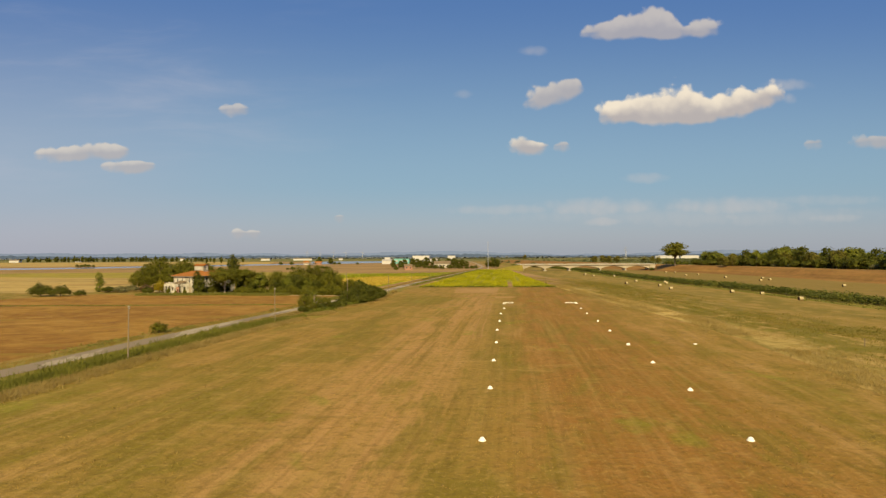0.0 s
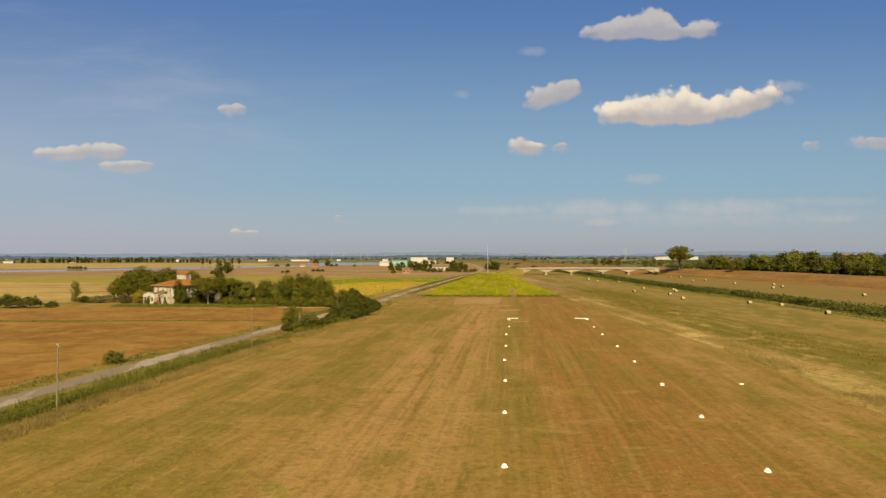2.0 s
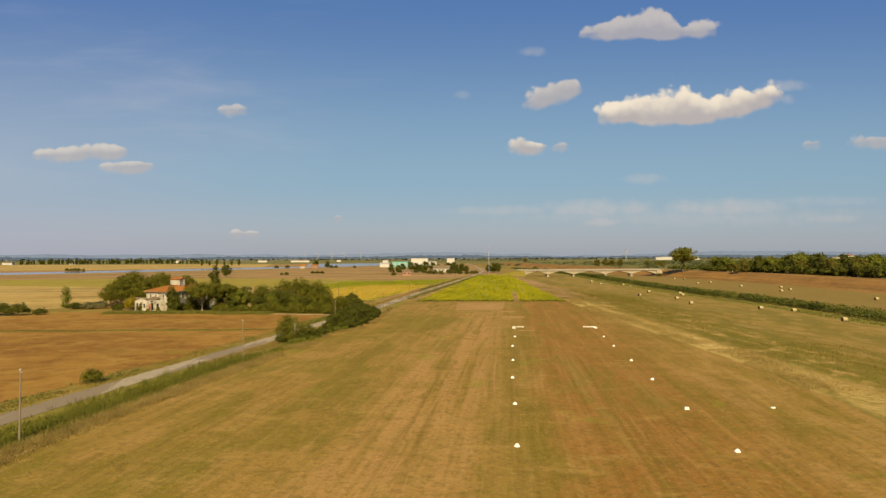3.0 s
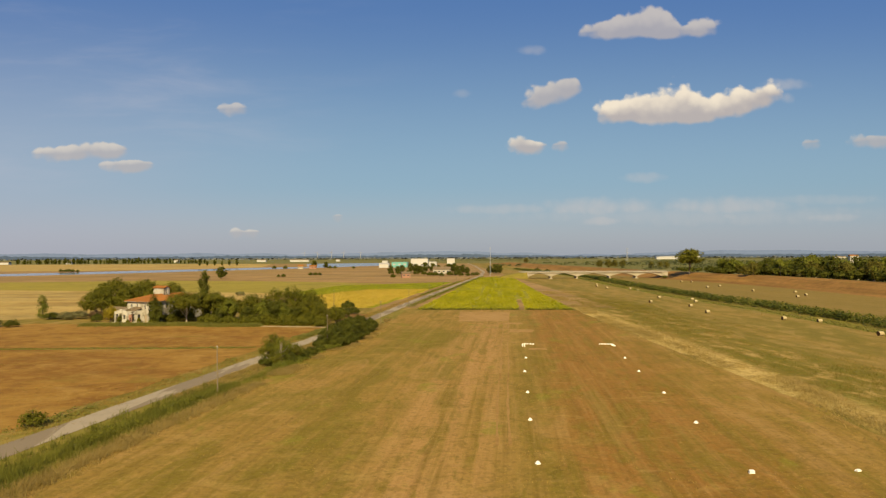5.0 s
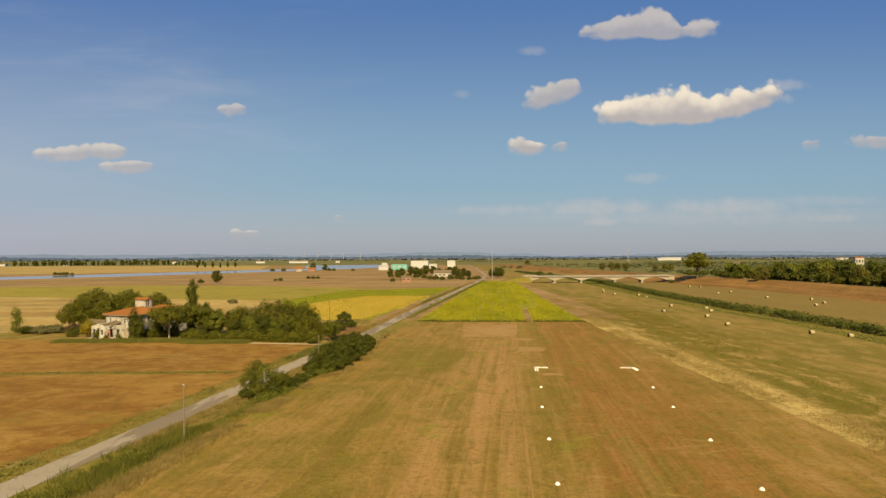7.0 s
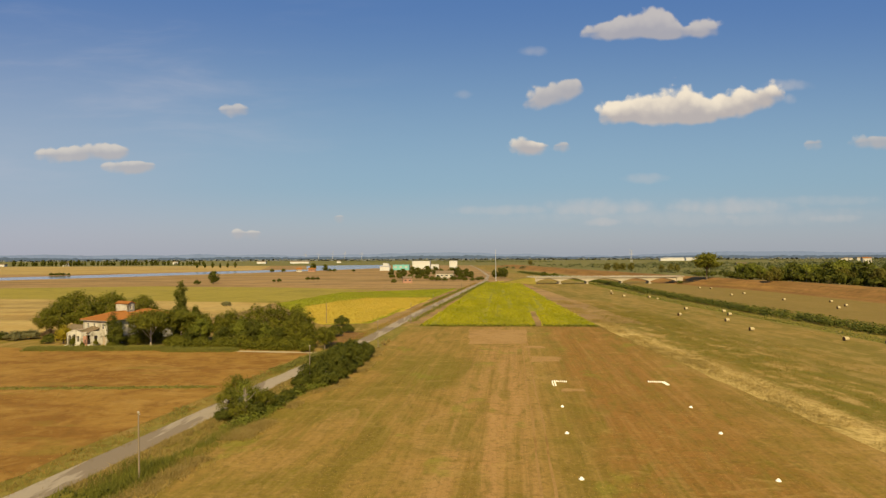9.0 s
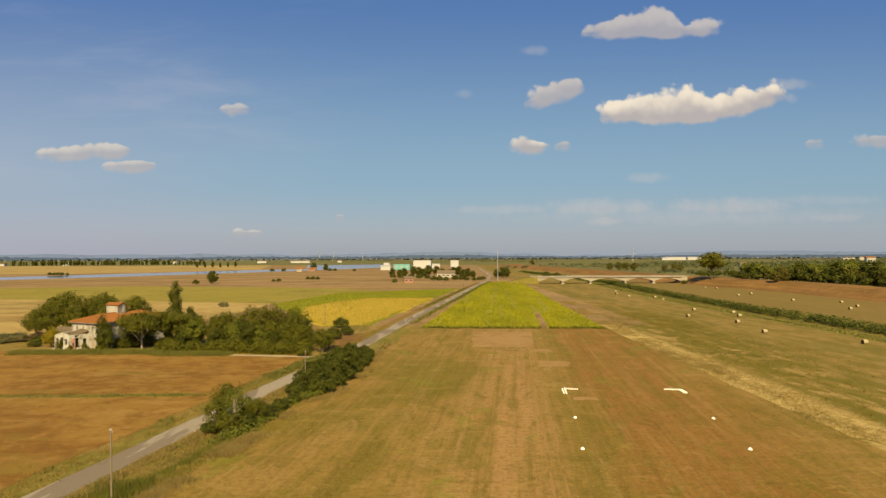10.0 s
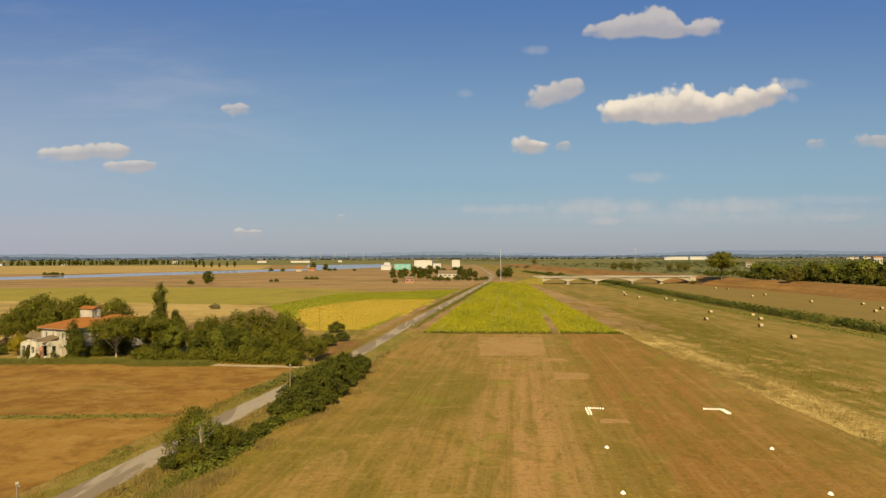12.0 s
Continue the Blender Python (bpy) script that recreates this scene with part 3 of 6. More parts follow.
def build_ground():
    xs = np.concatenate([[-4800, -3000, -1800, -1000, -600, -350, -220, -150, -110, -80, -62], np.arange(-56, 4, 1.0), np.arange(4, 46, 7.0), np.arange(46, 300, 2.0),
                         [310, 330, 360, 420, 520, 700, 1000, 1600, 2600, 3600, 4800]])
    ys = np.concatenate([[-4800, -2500, -1200, -600, -300, -150, -80], np.arange(-40, 320, 4.0), np.arange(320, 800, 9.0), np.arange(800, 1500, 35), [1500, 1800, 2400, 3300, 4800]])
    verts = [(x, y, gz(x, y)) for y in ys for x in xs]
    w = len(xs)
    faces = [(j * w + i, j * w + i + 1, (j + 1) * w + i + 1, (j + 1) * w + i) for j in range(len(ys) - 1) for i in range(w - 1)]
    me = mesh_of("ground", verts, faces, MEADOW)
    me.materials.append(LEVEE), me.materials.append(GREENS), me.materials.append(VERGE), me.materials.append(BROWN)
    for k, poly in enumerate(me.polygons):
        x, y = poly.center.x, poly.center.y
        if y < 1450:
            f, c = interp(y, LEVEE_FOOT), interp(y, CHANNEL)
            if f - 3 < x < f + 24:
                poly.material_index = 1
            elif x >= f + 24:
                poly.material_index = 2
            elif abs(x - c + 2) < 13 and y < 1000:
                poly.material_index = 3
        else:
            poly.material_index = 4 if x < 0 and y < 1650 else 2
        if y < 230 and (road_x(y) + 1.5 < x < road_x(y) + 9.5 or road_x(y) - 4.5 < x < road_x(y) - 1.5):
            poly.material_index = 3
        if y > 235 and x < 60 and poly.material_index == 0:
            poly.material_index = 4
        poly.use_smooth = True
    tagged(new("ground", me), "flat river plain of dry grass with a levee", "ground", kind="structure")


build_ground()
sheet("field_airstrip", [(-46, -80), (-38, 40), (-35.5, 65), (-31.8, 94), (-28.7, 115), (-24.5, 135), (-20.5, 155), (-17.5, 178), (-15.5, 195), (-12.5, 226), (12, 226.5), (43.5, 226),
                         (43, 190), (43, 160), (43, 133), (44, 110), (42.5, 80), (39, 55), (35, 30), (33, -80)], 0.02, AIRFIELD, "mown brown grass airstrip with mowing streaks", 0.9)
sheet("field_patch", [(4.9, 219.5), (21, 219.1), (17.2, 192), (3.6, 192.2)], 0.032, PALE, "pale cut rectangle of dry stubble on the airstrip", 0.5, 2)
sheet("field_patch", [(15.8, 174), (21.3, 173.2), (20.4, 168.1), (14.8, 168)], 0.032, PALE, "pale worn patch on the airstrip", 0.6, 1)
sheet("field_stubble", [(-42.3, 112), (-48.2, 80), (-51.2, 60), (-66.5, -40), (-90, -80), (-260, -80), (-260, 150), (-128, 165), (-112, 191), (-89, 186), (-60, 186), (-30.6, 183.5), (-32.4, 168), (-35.6, 149), (-39.6, 127)],
      0.02, STUBBLE, "reddish-brown stubble field beside the lane", 0.8)
sheet("field_straw", [(-900, 200), (-128, 200), (-100, 215), (-80, 262), (-78, 320), (-230, 376), (-300, 385), (-900, 420)], 0.02, STRAW, "pale straw-coloured harvested field", 1.5, 12)
sheet("field_olive", [(-330, 376), (-78, 322), (-62, 400), (-40, 425), (-110, 457), (-212, 482), (-330, 455)], 0.03, OLIVE, "olive green field strip", 1.5, 10)
sheet("field_brown", [(-900, 440), (-330, 457), (-212, 484), (-108, 459), (8, 440), (15, 470), (28, 560), (-60, 640), (-330, 690), (-900, 560)], 0.025, BROWN, "brown harvested field in the distance", 2, 15)
sheet("field_straw", [(-1400, 900), (-480, 790), (-300, 1020), (-420, 1500), (-1600, 1500)], 0.02, STRAW, "pale straw field beyond the canal", 3, 30)
sheet("field_crop", [(-25, 236), (-39, 233), (-53, 262), (-77, 316), (-62, 398), (-34, 412), (6, 437)], 0.03, UNDER, "yellow and green crop field beside the lane", 0.5)
sheet("field_crop", [(-9.5, 229), (43, 226.5), (46, 305), (51, 400), (56, 505), (46, 545), (30, 520), (24, 480)], 0.03, UNDER, "yellowing crop field past the airstrip", 0.5)
sheet("water", [(-640, 480), (-412, 606), (-350, 688), (-246, 868), (-180, 1000), (-120, 1160), (-150, 1180), (-230, 1040), (-290, 1008), (-408, 790), (-470, 686), (-700, 590)], 0.05, WATER, "blue canal across the plain", 1.5, 15, "water")
sheet("water", [(-230, 1050), (-110, 1150), (-152, 1600), (-330, 1480)], 0.06, WATER, "blue-grey lagoon in the distance", 3, 20, "water")


def ribbon(name, table, y0, y1, width, z, mat, label, category, dy=4.0, crown=0.05):
    ys = np.arange(y0, y1 + dy, dy)
    verts, faces = [], []
    for i, y in enumerate(ys):
        x = interp(y, table)
        a = width / 2
        for s, k in ((-1, 0.0), (-0.5, crown), (0.5, crown), (1, 0.0)):
            e = 0.22 * noise.noise((s * 5, y * 0.25, 0.5)) if abs(s) == 1 else 0.0
            verts.append((x + s * a + e, y, z + k))
        if i:
            b = (i - 1) * 4
            faces += [(b + k, b + k + 1, b + k + 5, b + k + 4) for k in range(3)]
    return tagged(new(name, mesh_of(name, verts, faces, mat)), label, category, kind="structure")


ribbon("field_margin", [(y, x + 9.6) for y, x in ROAD], 10, 106, 1.7, 0.036, HAYGROUND, "strip of dry straw grass between ditch and airstrip", "ground", 2.0, 0.01)
ribbon("road", ROAD, -60, 1500, 3.6, 0.035, ASPHALT, "narrow worn grey asphalt lane with pale patches", "road")


# ---------------------------------------------------------------- plants
def leaves(points, normals, size, rng, squash=0.75, drop=0.35):
    """Leaf clumps as bent four-cornered blades: verts and faces."""
    n = len(points)
    nrm = normals + rng.normal(0, 0.36, (n, 3))
    nrm /= np.linalg.norm(nrm, axis=1)[:, None] + 1e-9
    ref = rng.normal(0, 1, (n, 3))
    u = np.cross(nrm, ref)
    u /= np.linalg.norm(u, axis=1)[:, None] + 1e-9
    v = np.cross(nrm, u)
    s = (size * rng.uniform(0.55, 1.35, n))[:, None]
    a = points + u * s
    b = points + v * s * squash + nrm * s * drop
    c = points - u * s
    d = points - v * s * squash - nrm * s * drop * 0.3
    verts = np.stack([a, b, c, d], 1).reshape(-1, 3)
    faces = np.arange(n * 4).reshape(-1, 4)
    return verts, faces


def fast_mesh(name, verts, faces, mat):
    """A mesh from arrays of corners and of faces with the same number of corners each."""
    me = bpy.data.meshes.new(name)
    k = faces.shape[1]
    me.vertices.add(len(verts)), me.loops.add(faces.size), me.polygons.add(len(faces))
    me.vertices.foreach_set("co", np.ascontiguousarray(verts, dtype=np.float32).ravel())
    me.loops.foreach_set("vertex_index", np.ascontiguousarray(faces, dtype=np.int32).ravel())
    me.polygons.foreach_set("loop_start", np.arange(0, faces.size, k, dtype=np.int32))
    me.materials.append(mat)
    me.update(calc_edges=True)
    me.validate()
    return me


def lobes_crown(lobes, count, size, rng):
    """Leaf clumps on and in a set of lobes (centre, radii)."""
    vol = np.array([r[0] * r[1] + r[1] * r[2] + r[0] * r[2] for _, r in lobes])
    which = rng.choice(len(lobes), count, p=vol / vol.sum())
    cen = np.array([c for c, _ in lobes])[which]
    rad = np.array([r for _, r in lobes])[which]
    d = rng.normal(0, 1, (count, 3))
    d /= np.linalg.norm(d, axis=1)[:, None]
    depth = rng.uniform(0.25, 1.0, count) ** 0.5
    depth *= 1 + 0.14 * np.sin(d[:, 0] * 7 + which * 2.1) * np.cos(d[:, 2] * 6 + which) + rng.normal(0, 0.07, count)
    stray = rng.uniform(0, 1, count) < 0.22
    depth = np.where(stray, depth * rng.uniform(1.0, 1.28, count), depth)
    p = cen + d * rad * depth[:, None]
    big = float(np.mean([r[0] for _, r in lobes]))
    k = 1.7 / big
    gap = np.array([noise.noise((a * k + count * 0.01, b * k, c * k)) + 0.5 * noise.noise((a * k * 2.3, b * k * 2.3, c * k * 2.3)) for a, b, c in p])
    k2 = 0.9 / big
    p = p + big * 0.55 * np.array([noise.noise_vector((a * k2 + 3.0, b * k2 + count * 0.02, c * k2)) for a, b, c in p])
    p, d, which = p[gap > -0.34], d[gap > -0.34], which[gap > -0.34]
    mid, ext = p.mean(0), p.std(0) * 1.6
    out = (p - mid) / ext
    out /= np.linalg.norm(out, axis=1)[:, None] + 1e-6
    return leaves(p, 0.25 * d + 0.62 * out + np.array([0, 0, 0.45]), size, rng, 0.6, 0.3)


def make_tree(name, h, width, label, category="tree", mat=LEAF, seed=1, trunk=0.28, count=2200, leaf=0.34, shape="round", bark=BARK, group=""):
    """A tree of height h: tapered trunk with limbs, and a crown of many leaf clumps in uneven lobes."""
    rng = np.random.default_rng(seed)
    root = thing(name, Matrix.Identity(4), label, category, group)
    base = trunk * h
    r0 = 0.018 * h + 0.05
    bm = bmesh.new()
    lean = rng.normal(0, 0.03 * h, 2)
    top = 0.80 * h
    spine = [Vector((lean[0] * k * k, lean[1] * k * k, top * k)) for k in (0, 0.12, 0.35, 0.65, 1.0)]
    tube(bm, spine, [r0 * 1.5, r0, r0 * 0.8, r0 * 0.5, r0 * 0.15])
    lobes = []
    w = width / 2
    if shape == "column":
        k = 15
        for i in range(k):
            f = i / (k - 1)
            zz = base + (h - base) * f
            rr = w * (0.50 + 0.75 * math.sin(math.pi * (0.22 + 0.66 * f))) * 0.9
            lobes.append((np.array([rng.normal(0, 0.12 * w), rng.normal(0, 0.12 * w), zz * 0.96]), np.array([rr, rr, (h - base) / k * 1.5])))
    elif shape == "umbrella":
        k = 13
        for i in range(k):
            a = i * 2.4
            q = w * math.sqrt((i + 0.3) / k) * 0.75
            zz = h * (0.80 + 0.07 * rng.normal()) - 0.12 * h * (q / w) ** 2
            lobes.append((np.array([q * math.cos(a), q * math.sin(a), zz]), np.array([w * 0.36, w * 0.36, h * 0.13])))
        for i in range(5):
            a = i * 1.3 + 0.5
            lobes.append((np.array([w * 0.65 * math.cos(a), w * 0.65 * math.sin(a), h * 0.58]), np.array([w * 0.3, w * 0.3, h * 0.1])))
    elif shape == "bush":
        k = 36
        for i in range(k):
            a = i * 2.4 + rng.uniform(0, 0.9)
            q = w * math.sqrt((i + 0.2) / k) * 0.72
            zz = h * (0.15 + 0.60 * (1 - q / w) ** 0.7 * rng.uniform(0.45, 1.15))
            rr = w * rng.uniform(0.14, 0.32)
            lobes.append((np.array([q * math.cos(a), q * math.sin(a), zz]), np.array([rr, rr, h * rng.uniform(0.12, 0.24)])))
    else:
        k = 44
        for i in range(k):
            a = i * 2.4 + rng.uniform(0, 0.8)
            f = rng.uniform(0, 1)
            zz = base + (h - base) * (0.12 + 0.72 * f)
            ring = math.sin(math.pi * (0.16 + 0.72 * f))
            q = w * 0.74 * ring * math.sqrt(rng.uniform(0.05, 1.2))
            rr = w * rng.uniform(0.16, 0.36)
            lobes.append((np.array([q * math.cos(a), q * math.sin(a), zz]), np.array([rr, rr, (h - base) * rng.uniform(0.09, 0.19)])))
        lobes.append((np.array([0, 0, h * 0.84]), np.array([w * 0.42, w * 0.42, h * 0.15])))
    for c, r in lobes[::(6 if count < 2500 else 4)]:
        s = spine[1].lerp(spine[3], rng.uniform(0.2, 0.9))
        e = Vector(c)
        if shape != "column":
            m = s.lerp(e, 0.5) + Vector((0, 0, -0.03 * h))
            tube(bm, [s, m, e], [r0 * 0.42, r0 * 0.28, r0 * 0.08], 5)
    part("trunk", bm, bark, root)
    v, f = lobes_crown(lobes, count, leaf, rng)
    low = 0.05
    v[:, 2] = np.maximum(v[:, 2], low)
    part_mesh("crown", fast_mesh("crown", v, f, mat), root)
    return root


def planted(x, y, s=1.0, turn=0.0, sz=None):
    m = Matrix.Translation((x, y, gz(x, y) - 0.05)) @ Matrix.Rotation(turn, 4, "Z") @ Matrix.Diagonal((s, s, sz or s, 1))
    return m


def plant_group(proto, spots):
    """Puts a built tree at the first spot and copies of it at the others: x, y, scale, turn."""
    for i, (x, y, s, turn) in enumerate(spots):
        m = planted(x, y, s, turn)
        if i == 0:
            proto.matrix_basis = m
        else:
            copy_thing(proto, m)


def blades(spots, height, width, rng, per=5, spread=0.25, lean=0.35):
    """Upright tapering blades in tufts: verts and faces (triangles)."""
    spots = np.repeat(np.asarray(spots, dtype=float), per, axis=0)
    n = len(spots)
    a = rng.uniform(0, 2 * math.pi, n)
    off = rng.normal(0, spread, (n, 2))
    base = spots.copy()
    base[:, :2] += off
    h = height * rng.uniform(0.55, 1.25, n)
    tip = base + np.stack([rng.normal(0, lean, n) * h, rng.normal(0, lean, n) * h, h], 1)
    side = np.stack([np.cos(a), np.sin(a), np.zeros(n)], 1) * (width * rng.uniform(0.6, 1.4, n))[:, None]
    verts = np.stack([base - side, base + side, tip], 1).reshape(-1, 3)
    return verts, np.arange(n * 3).reshape(-1, 3)


def inside(p, poly):
    x, y = p[:, 0], p[:, 1]
    c = np.zeros(len(p), bool)
    n = len(poly)
    for i in range(n):
        (x0, y0), (x1, y1) = poly[i], poly[(i + 1) % n]
        hit = ((y0 > y) != (y1 > y)) & (x < (x1 - x0) * (y - y0) / (y1 - y0 + 1e-9) + x0)
        c ^= hit
    return c


def scatter(poly, count, rng):
    a = np.array(poly)
    lo, hi = a.min(0), a.max(0)
    p = rng.uniform(lo, hi, (count * 4, 2))
    return p[inside(p, poly)][:count]


def with_z(p):
    return np.array([(x, y, gz(x, y)) for x, y in p])


def stuff(name, verts, faces, mat, label, category):
    return tagged(new(name, fast_mesh(name, verts, faces, mat)), label, category, kind="stuff")


# ---------------------------------------------------------------- airstrip markers
def marker_dome(width, label, group):
    """A white half-round marker on a flat rim."""
    root = thing("strip_marker", Matrix.Identity(4), label, "marker", group)
    r = width / 2
    bm = bmesh.new()
    rings = [(r, 0.06), (r * 0.96, 0.30 * r), (r * 0.82, 0.66 * r), (r * 0.55, 0.98 * r), (r * 0.22, 1.16 * r)]
    prev = None
    for rr, zz in rings:
        ring = [bm.verts.new((rr * math.cos(k * math.pi / 7), rr * math.sin(k * math.pi / 7), zz)) for k in range(14)]
        if prev:
            for k in range(14):
                bm.faces.new((prev[k], prev[(k + 1) % 14], ring[(k + 1) % 14], ring[k]))
        prev = ring
    bm.faces.new(prev)
    dome = part("dome", bm, WHITE, root)
    for p in dome.data.polygons:
        p.use_smooth = True
    bm = bmesh.new()
    tube(bm, [(0, 0, 0.0), (0, 0, 0.03), (0, 0, 0.06)], [r * 1.12, r * 1.16, r * 1.08], 14)
    part("rim", bm, WHITE, root)
    return root


def marker_block():
    root = thing("strip_marker", Matrix.Identity(4), "white rectangular marker block lying on the airstrip", "marker", "airstrip edge markers")
    part("body", bevelled(boxes((-0.30, 0.30, -0.2, 0.2, 0.0, 0.40)), 0.04), WHITE, root)
    part("base", bevelled(boxes((-0.36, 0.36, -0.26, 0.26, 0.0, 0.05)), 0.01), WHITE, root)
    return root


LEFT_ROW = [(2.7, 35.4), (4.4, 50.6), (5.9, 64.8), (7.45, 79.0), (8.8, 92.8), (10.4, 106.0), (12.0, 120.3), (13.9, 132.6)]
RIGHT_ROW = [(19.9, 35.2), (21.95, 49.6), (23.4, 63.2), (26.45, 91.4), (28.2, 105.4), (29.7, 120.0), (31.2, 132.0)]
dome = marker_dome(0.44, "white half-round airstrip edge marker on dry grass", "airstrip edge markers")
for i, (x, y) in enumerate([(1.0, 21.0), (18.3, 21.0)] + LEFT_ROW + RIGHT_ROW):
    m = pose(x, y, 0.02, 0, 0, 37 * i)
    if i == 0:
        dome.matrix_basis = m
    else:
        copy_thing(dome, m)
block = marker_block()
block.matrix_basis = pose(24.8, 76.6, 0.02, 0, 0, -7) @ Matrix.Diagonal((0.70, 0.70, 0.62, 1))
copy_thing(block, pose(33.9, 77.0, 0.02, 0, 0, 24) @ Matrix.Diagonal((1.0, 1.0, 0.45, 1)))
small = marker_dome(0.215, "small white half-round marker in a threshold corner row", "threshold corner markers")
CORNERS = [(15.55 + 0.31 * k, 149.2 - 0.07 * k) for k in range(8)]
CORNERS += [(15.45 - 0.06 * k + 0.38 * c, 148.75 - 0.55 * k) for k in range(6) for c in range(2)]
CORNERS += [(31.1 + 0.30 * k, 148.45 - 0.03 * k) for k in range(8)]
CORNERS += [(33.2 + 0.30 * c, 148.0 - 0.48 * k) for k in range(5) for c in range(2)]
for i, (x, y) in enumerate(CORNERS):
    m = pose(x, y, 0.02, 0, 0, 31 * i) @ Matrix.Diagonal((1, 1, 1.45, 1))
    if i == 0:
        small.matrix_basis = m
    else:
        copy_thing(small, m)

# wheel ruts and green patches on the airstrip
RUT = [(84, 5.6), (105, 7.6), (125, 10.0), (142, 11.7), (171, 15.0), (206, 19.0)]
for off in (-0.75, 0.75):
    ribbon("rut", [(y, x + off * 0.85 - 0.6) for y, x in RUT], 84, 204, 0.24, 0.026, RUTSOIL, "pale wheel rut worn along the airstrip", "wheel track", 2.0, 0.002)
for x, y, w, h in ((17.6, 142.5, 1.6, 1.0), (18, 187, 2.4, 1.4)):
    sheet("field_patch", [(x - w, y - h), (x + w, y - h * 0.9), (x + w * 0.9, y + h), (x - w * 0.9, y + h)], 0.034, PALE, "pale worn patch on the airstrip", 1.0, 0.5)

# ---------------------------------------------------------------- poles along the lane
POLE_SPOTS = [(-36.6, 66.6), (-30.7, 106.6), (-24.1, 148.2), (-17.4, 188.5)] + [(-36.8 + (y - 67) * 0.1425, y) for y in (237, 281, 324, 378, 426, 475, 523)]


def utility_pole(h=6.1):
    root = thing("utility_pole", Matrix.Identity(4), "slim weathered utility pole with a pale cap beside the lane", "pole", "poles along the lane")
    bm = bmesh.new()
    tube(bm, [(0, 0, -0.2), (0, 0, h * 0.5), (0, 0, h)], [0.09, 0.075, 0.06], 8)
    part("shaft", bm, POLEWOOD, root)
    part("cap", bevelled(boxes((-0.10, 0.10, -0.10, 0.10, h, h + 0.16)), 0.03), CERAMIC, root, "pale insulator cap")
    part("bracket", bevelled(boxes((0.03, 0.15, -0.03, 0.03, h - 0.16, h - 0.08)), 0.01), STEEL, root)
    return root


pole = utility_pole()
for i, (x, y) in enumerate(POLE_SPOTS):
    m = pose(x, y, gz(x, y), 0, [0.6, -0.8, 0.3][i % 3], 40 * i)
    if i == 0:
        pole.matrix_basis = m
    else:
        copy_thing(pole, m)
for x, y in ((-38.7, 236.5), (-3.0, 492), (-13, 640)):
    copy_thing(pole, pose(x, y, 0, 0, 0.4, 80))

mast = thing("antenna_mast", pose(42, 560, 0), "tall thin steel mast far off beside the lane", "mast")
bm = bmesh.new()
for a in range(3):
    c, s = 0.42 * math.cos(a * 2.094), 0.42 * math.sin(a * 2.094)
    tube(bm, [(c, s, 0), (c * 0.4, s * 0.4, 26)], [0.10, 0.07], 5)
part("legs", bm, STEEL, mast)
bm = bmesh.new()
for k in range(26):
    f = 1 - 0.6 * k / 26
    a, b = k * 2.094, (k + 1) * 2.094
    tube(bm, [(0.42 * f * math.cos(a), 0.42 * f * math.sin(a), k), (0.42 * f * math.cos(b), 0.42 * f * math.sin(b), k + 1)], [0.04, 0.04], 4)
part("lattice", bm, STEEL, mast)

post = thing("boundary_post", pose(55.6, 75.6, gz(55.6, 75.6)), "short weathered boundary post in rough grass", "post")
bm = bmesh.new()
tube(bm, [(0, 0, -0.1), (0, 0, 0.6), (0, 0, 1.15)], [0.06, 0.055, 0.05], 7)
part("shaft", bm, POLEWOOD, post)

# ---------------------------------------------------------------- hay bales
BALES = [(85.5, 221.6, 20), (90.5, 247, 35), (100.2, 265.5, 10), (104.2, 278.3, -15), (94.1, 289, 30), (81.8, 264.4, 70), (98, 409.6, 15), (91.8, 385.8, 80), (92.2, 364.8, 20),
         (102.6, 356.6, 40), (108, 360.1, 10), (166.5, 445.6, 25), (170.9, 439, 70), (152.8, 373.7, 10), (164.5, 383.5, 35), (160.2, 336.8, 25), (174.4, 324, 15), (166.9, 302.8, 40),
         (155.4, 290, 20), (98.5, 200.9, 25), (107.4, 198.5, 10), (101.1, 166.1, 20), (161.2, 237.7, 15)]


def hay_bale(r=0.57, w=1.15):
    """A round bale lying on its side, with ribs of twine and sagging ends."""
    root = thing("hay_bale", Matrix.Identity(4), "round straw-coloured hay bale lying in the meadow", "hay bale", "round bales in the meadow")
    bm = bmesh.new()
    n, k = 18, 9
    rings = []
    for j in range(k):
        x = -w / 2 + w * j / (k - 1)
        e = 1 - 0.07 * (abs(2 * j / (k - 1) - 1) ** 6) - (0.018 if j % 2 else 0)
        rings.append([bm.verts.new((x, r * e * (1 + 0.02 * math.sin(i * 3.1 + j)) * math.cos(i * 2 * math.pi / n), r + r * e * math.sin(i * 2 * math.pi / n) * (0.97 if math.sin(i * 2 * math.pi / n) < 0 else 1))) for i in range(n)])
    for a, b in zip(rings, rings[1:]):
        for i in range(n):
            bm.faces.new((a[i], a[(i + 1) % n], b[(i + 1) % n], b[i]))
    part("roll", bm, STRAWBALE, root)
    for s in (-1, 1):
        bm = bmesh.new()
        prev = None
        for rr, dx in ((0.93, 0.0), (0.6, 0.035), (0.25, 0.02)):
            ring = [bm.verts.new((s * (w / 2 + dx), r * rr * math.cos(i * 2 * math.pi / n), r + r * rr * math.sin(i * 2 * math.pi / n))) for i in range(n)]
            if prev:
                for i in range(n):
                    bm.faces.new((prev[i], prev[(i + 1) % n], ring[(i + 1) % n], ring[i]))
            prev = ring
        bm.faces.new(prev)
        part("end", bm, BALE_END_SHADED, root, "coiled straw end with shade put into its dark colour")
    return root


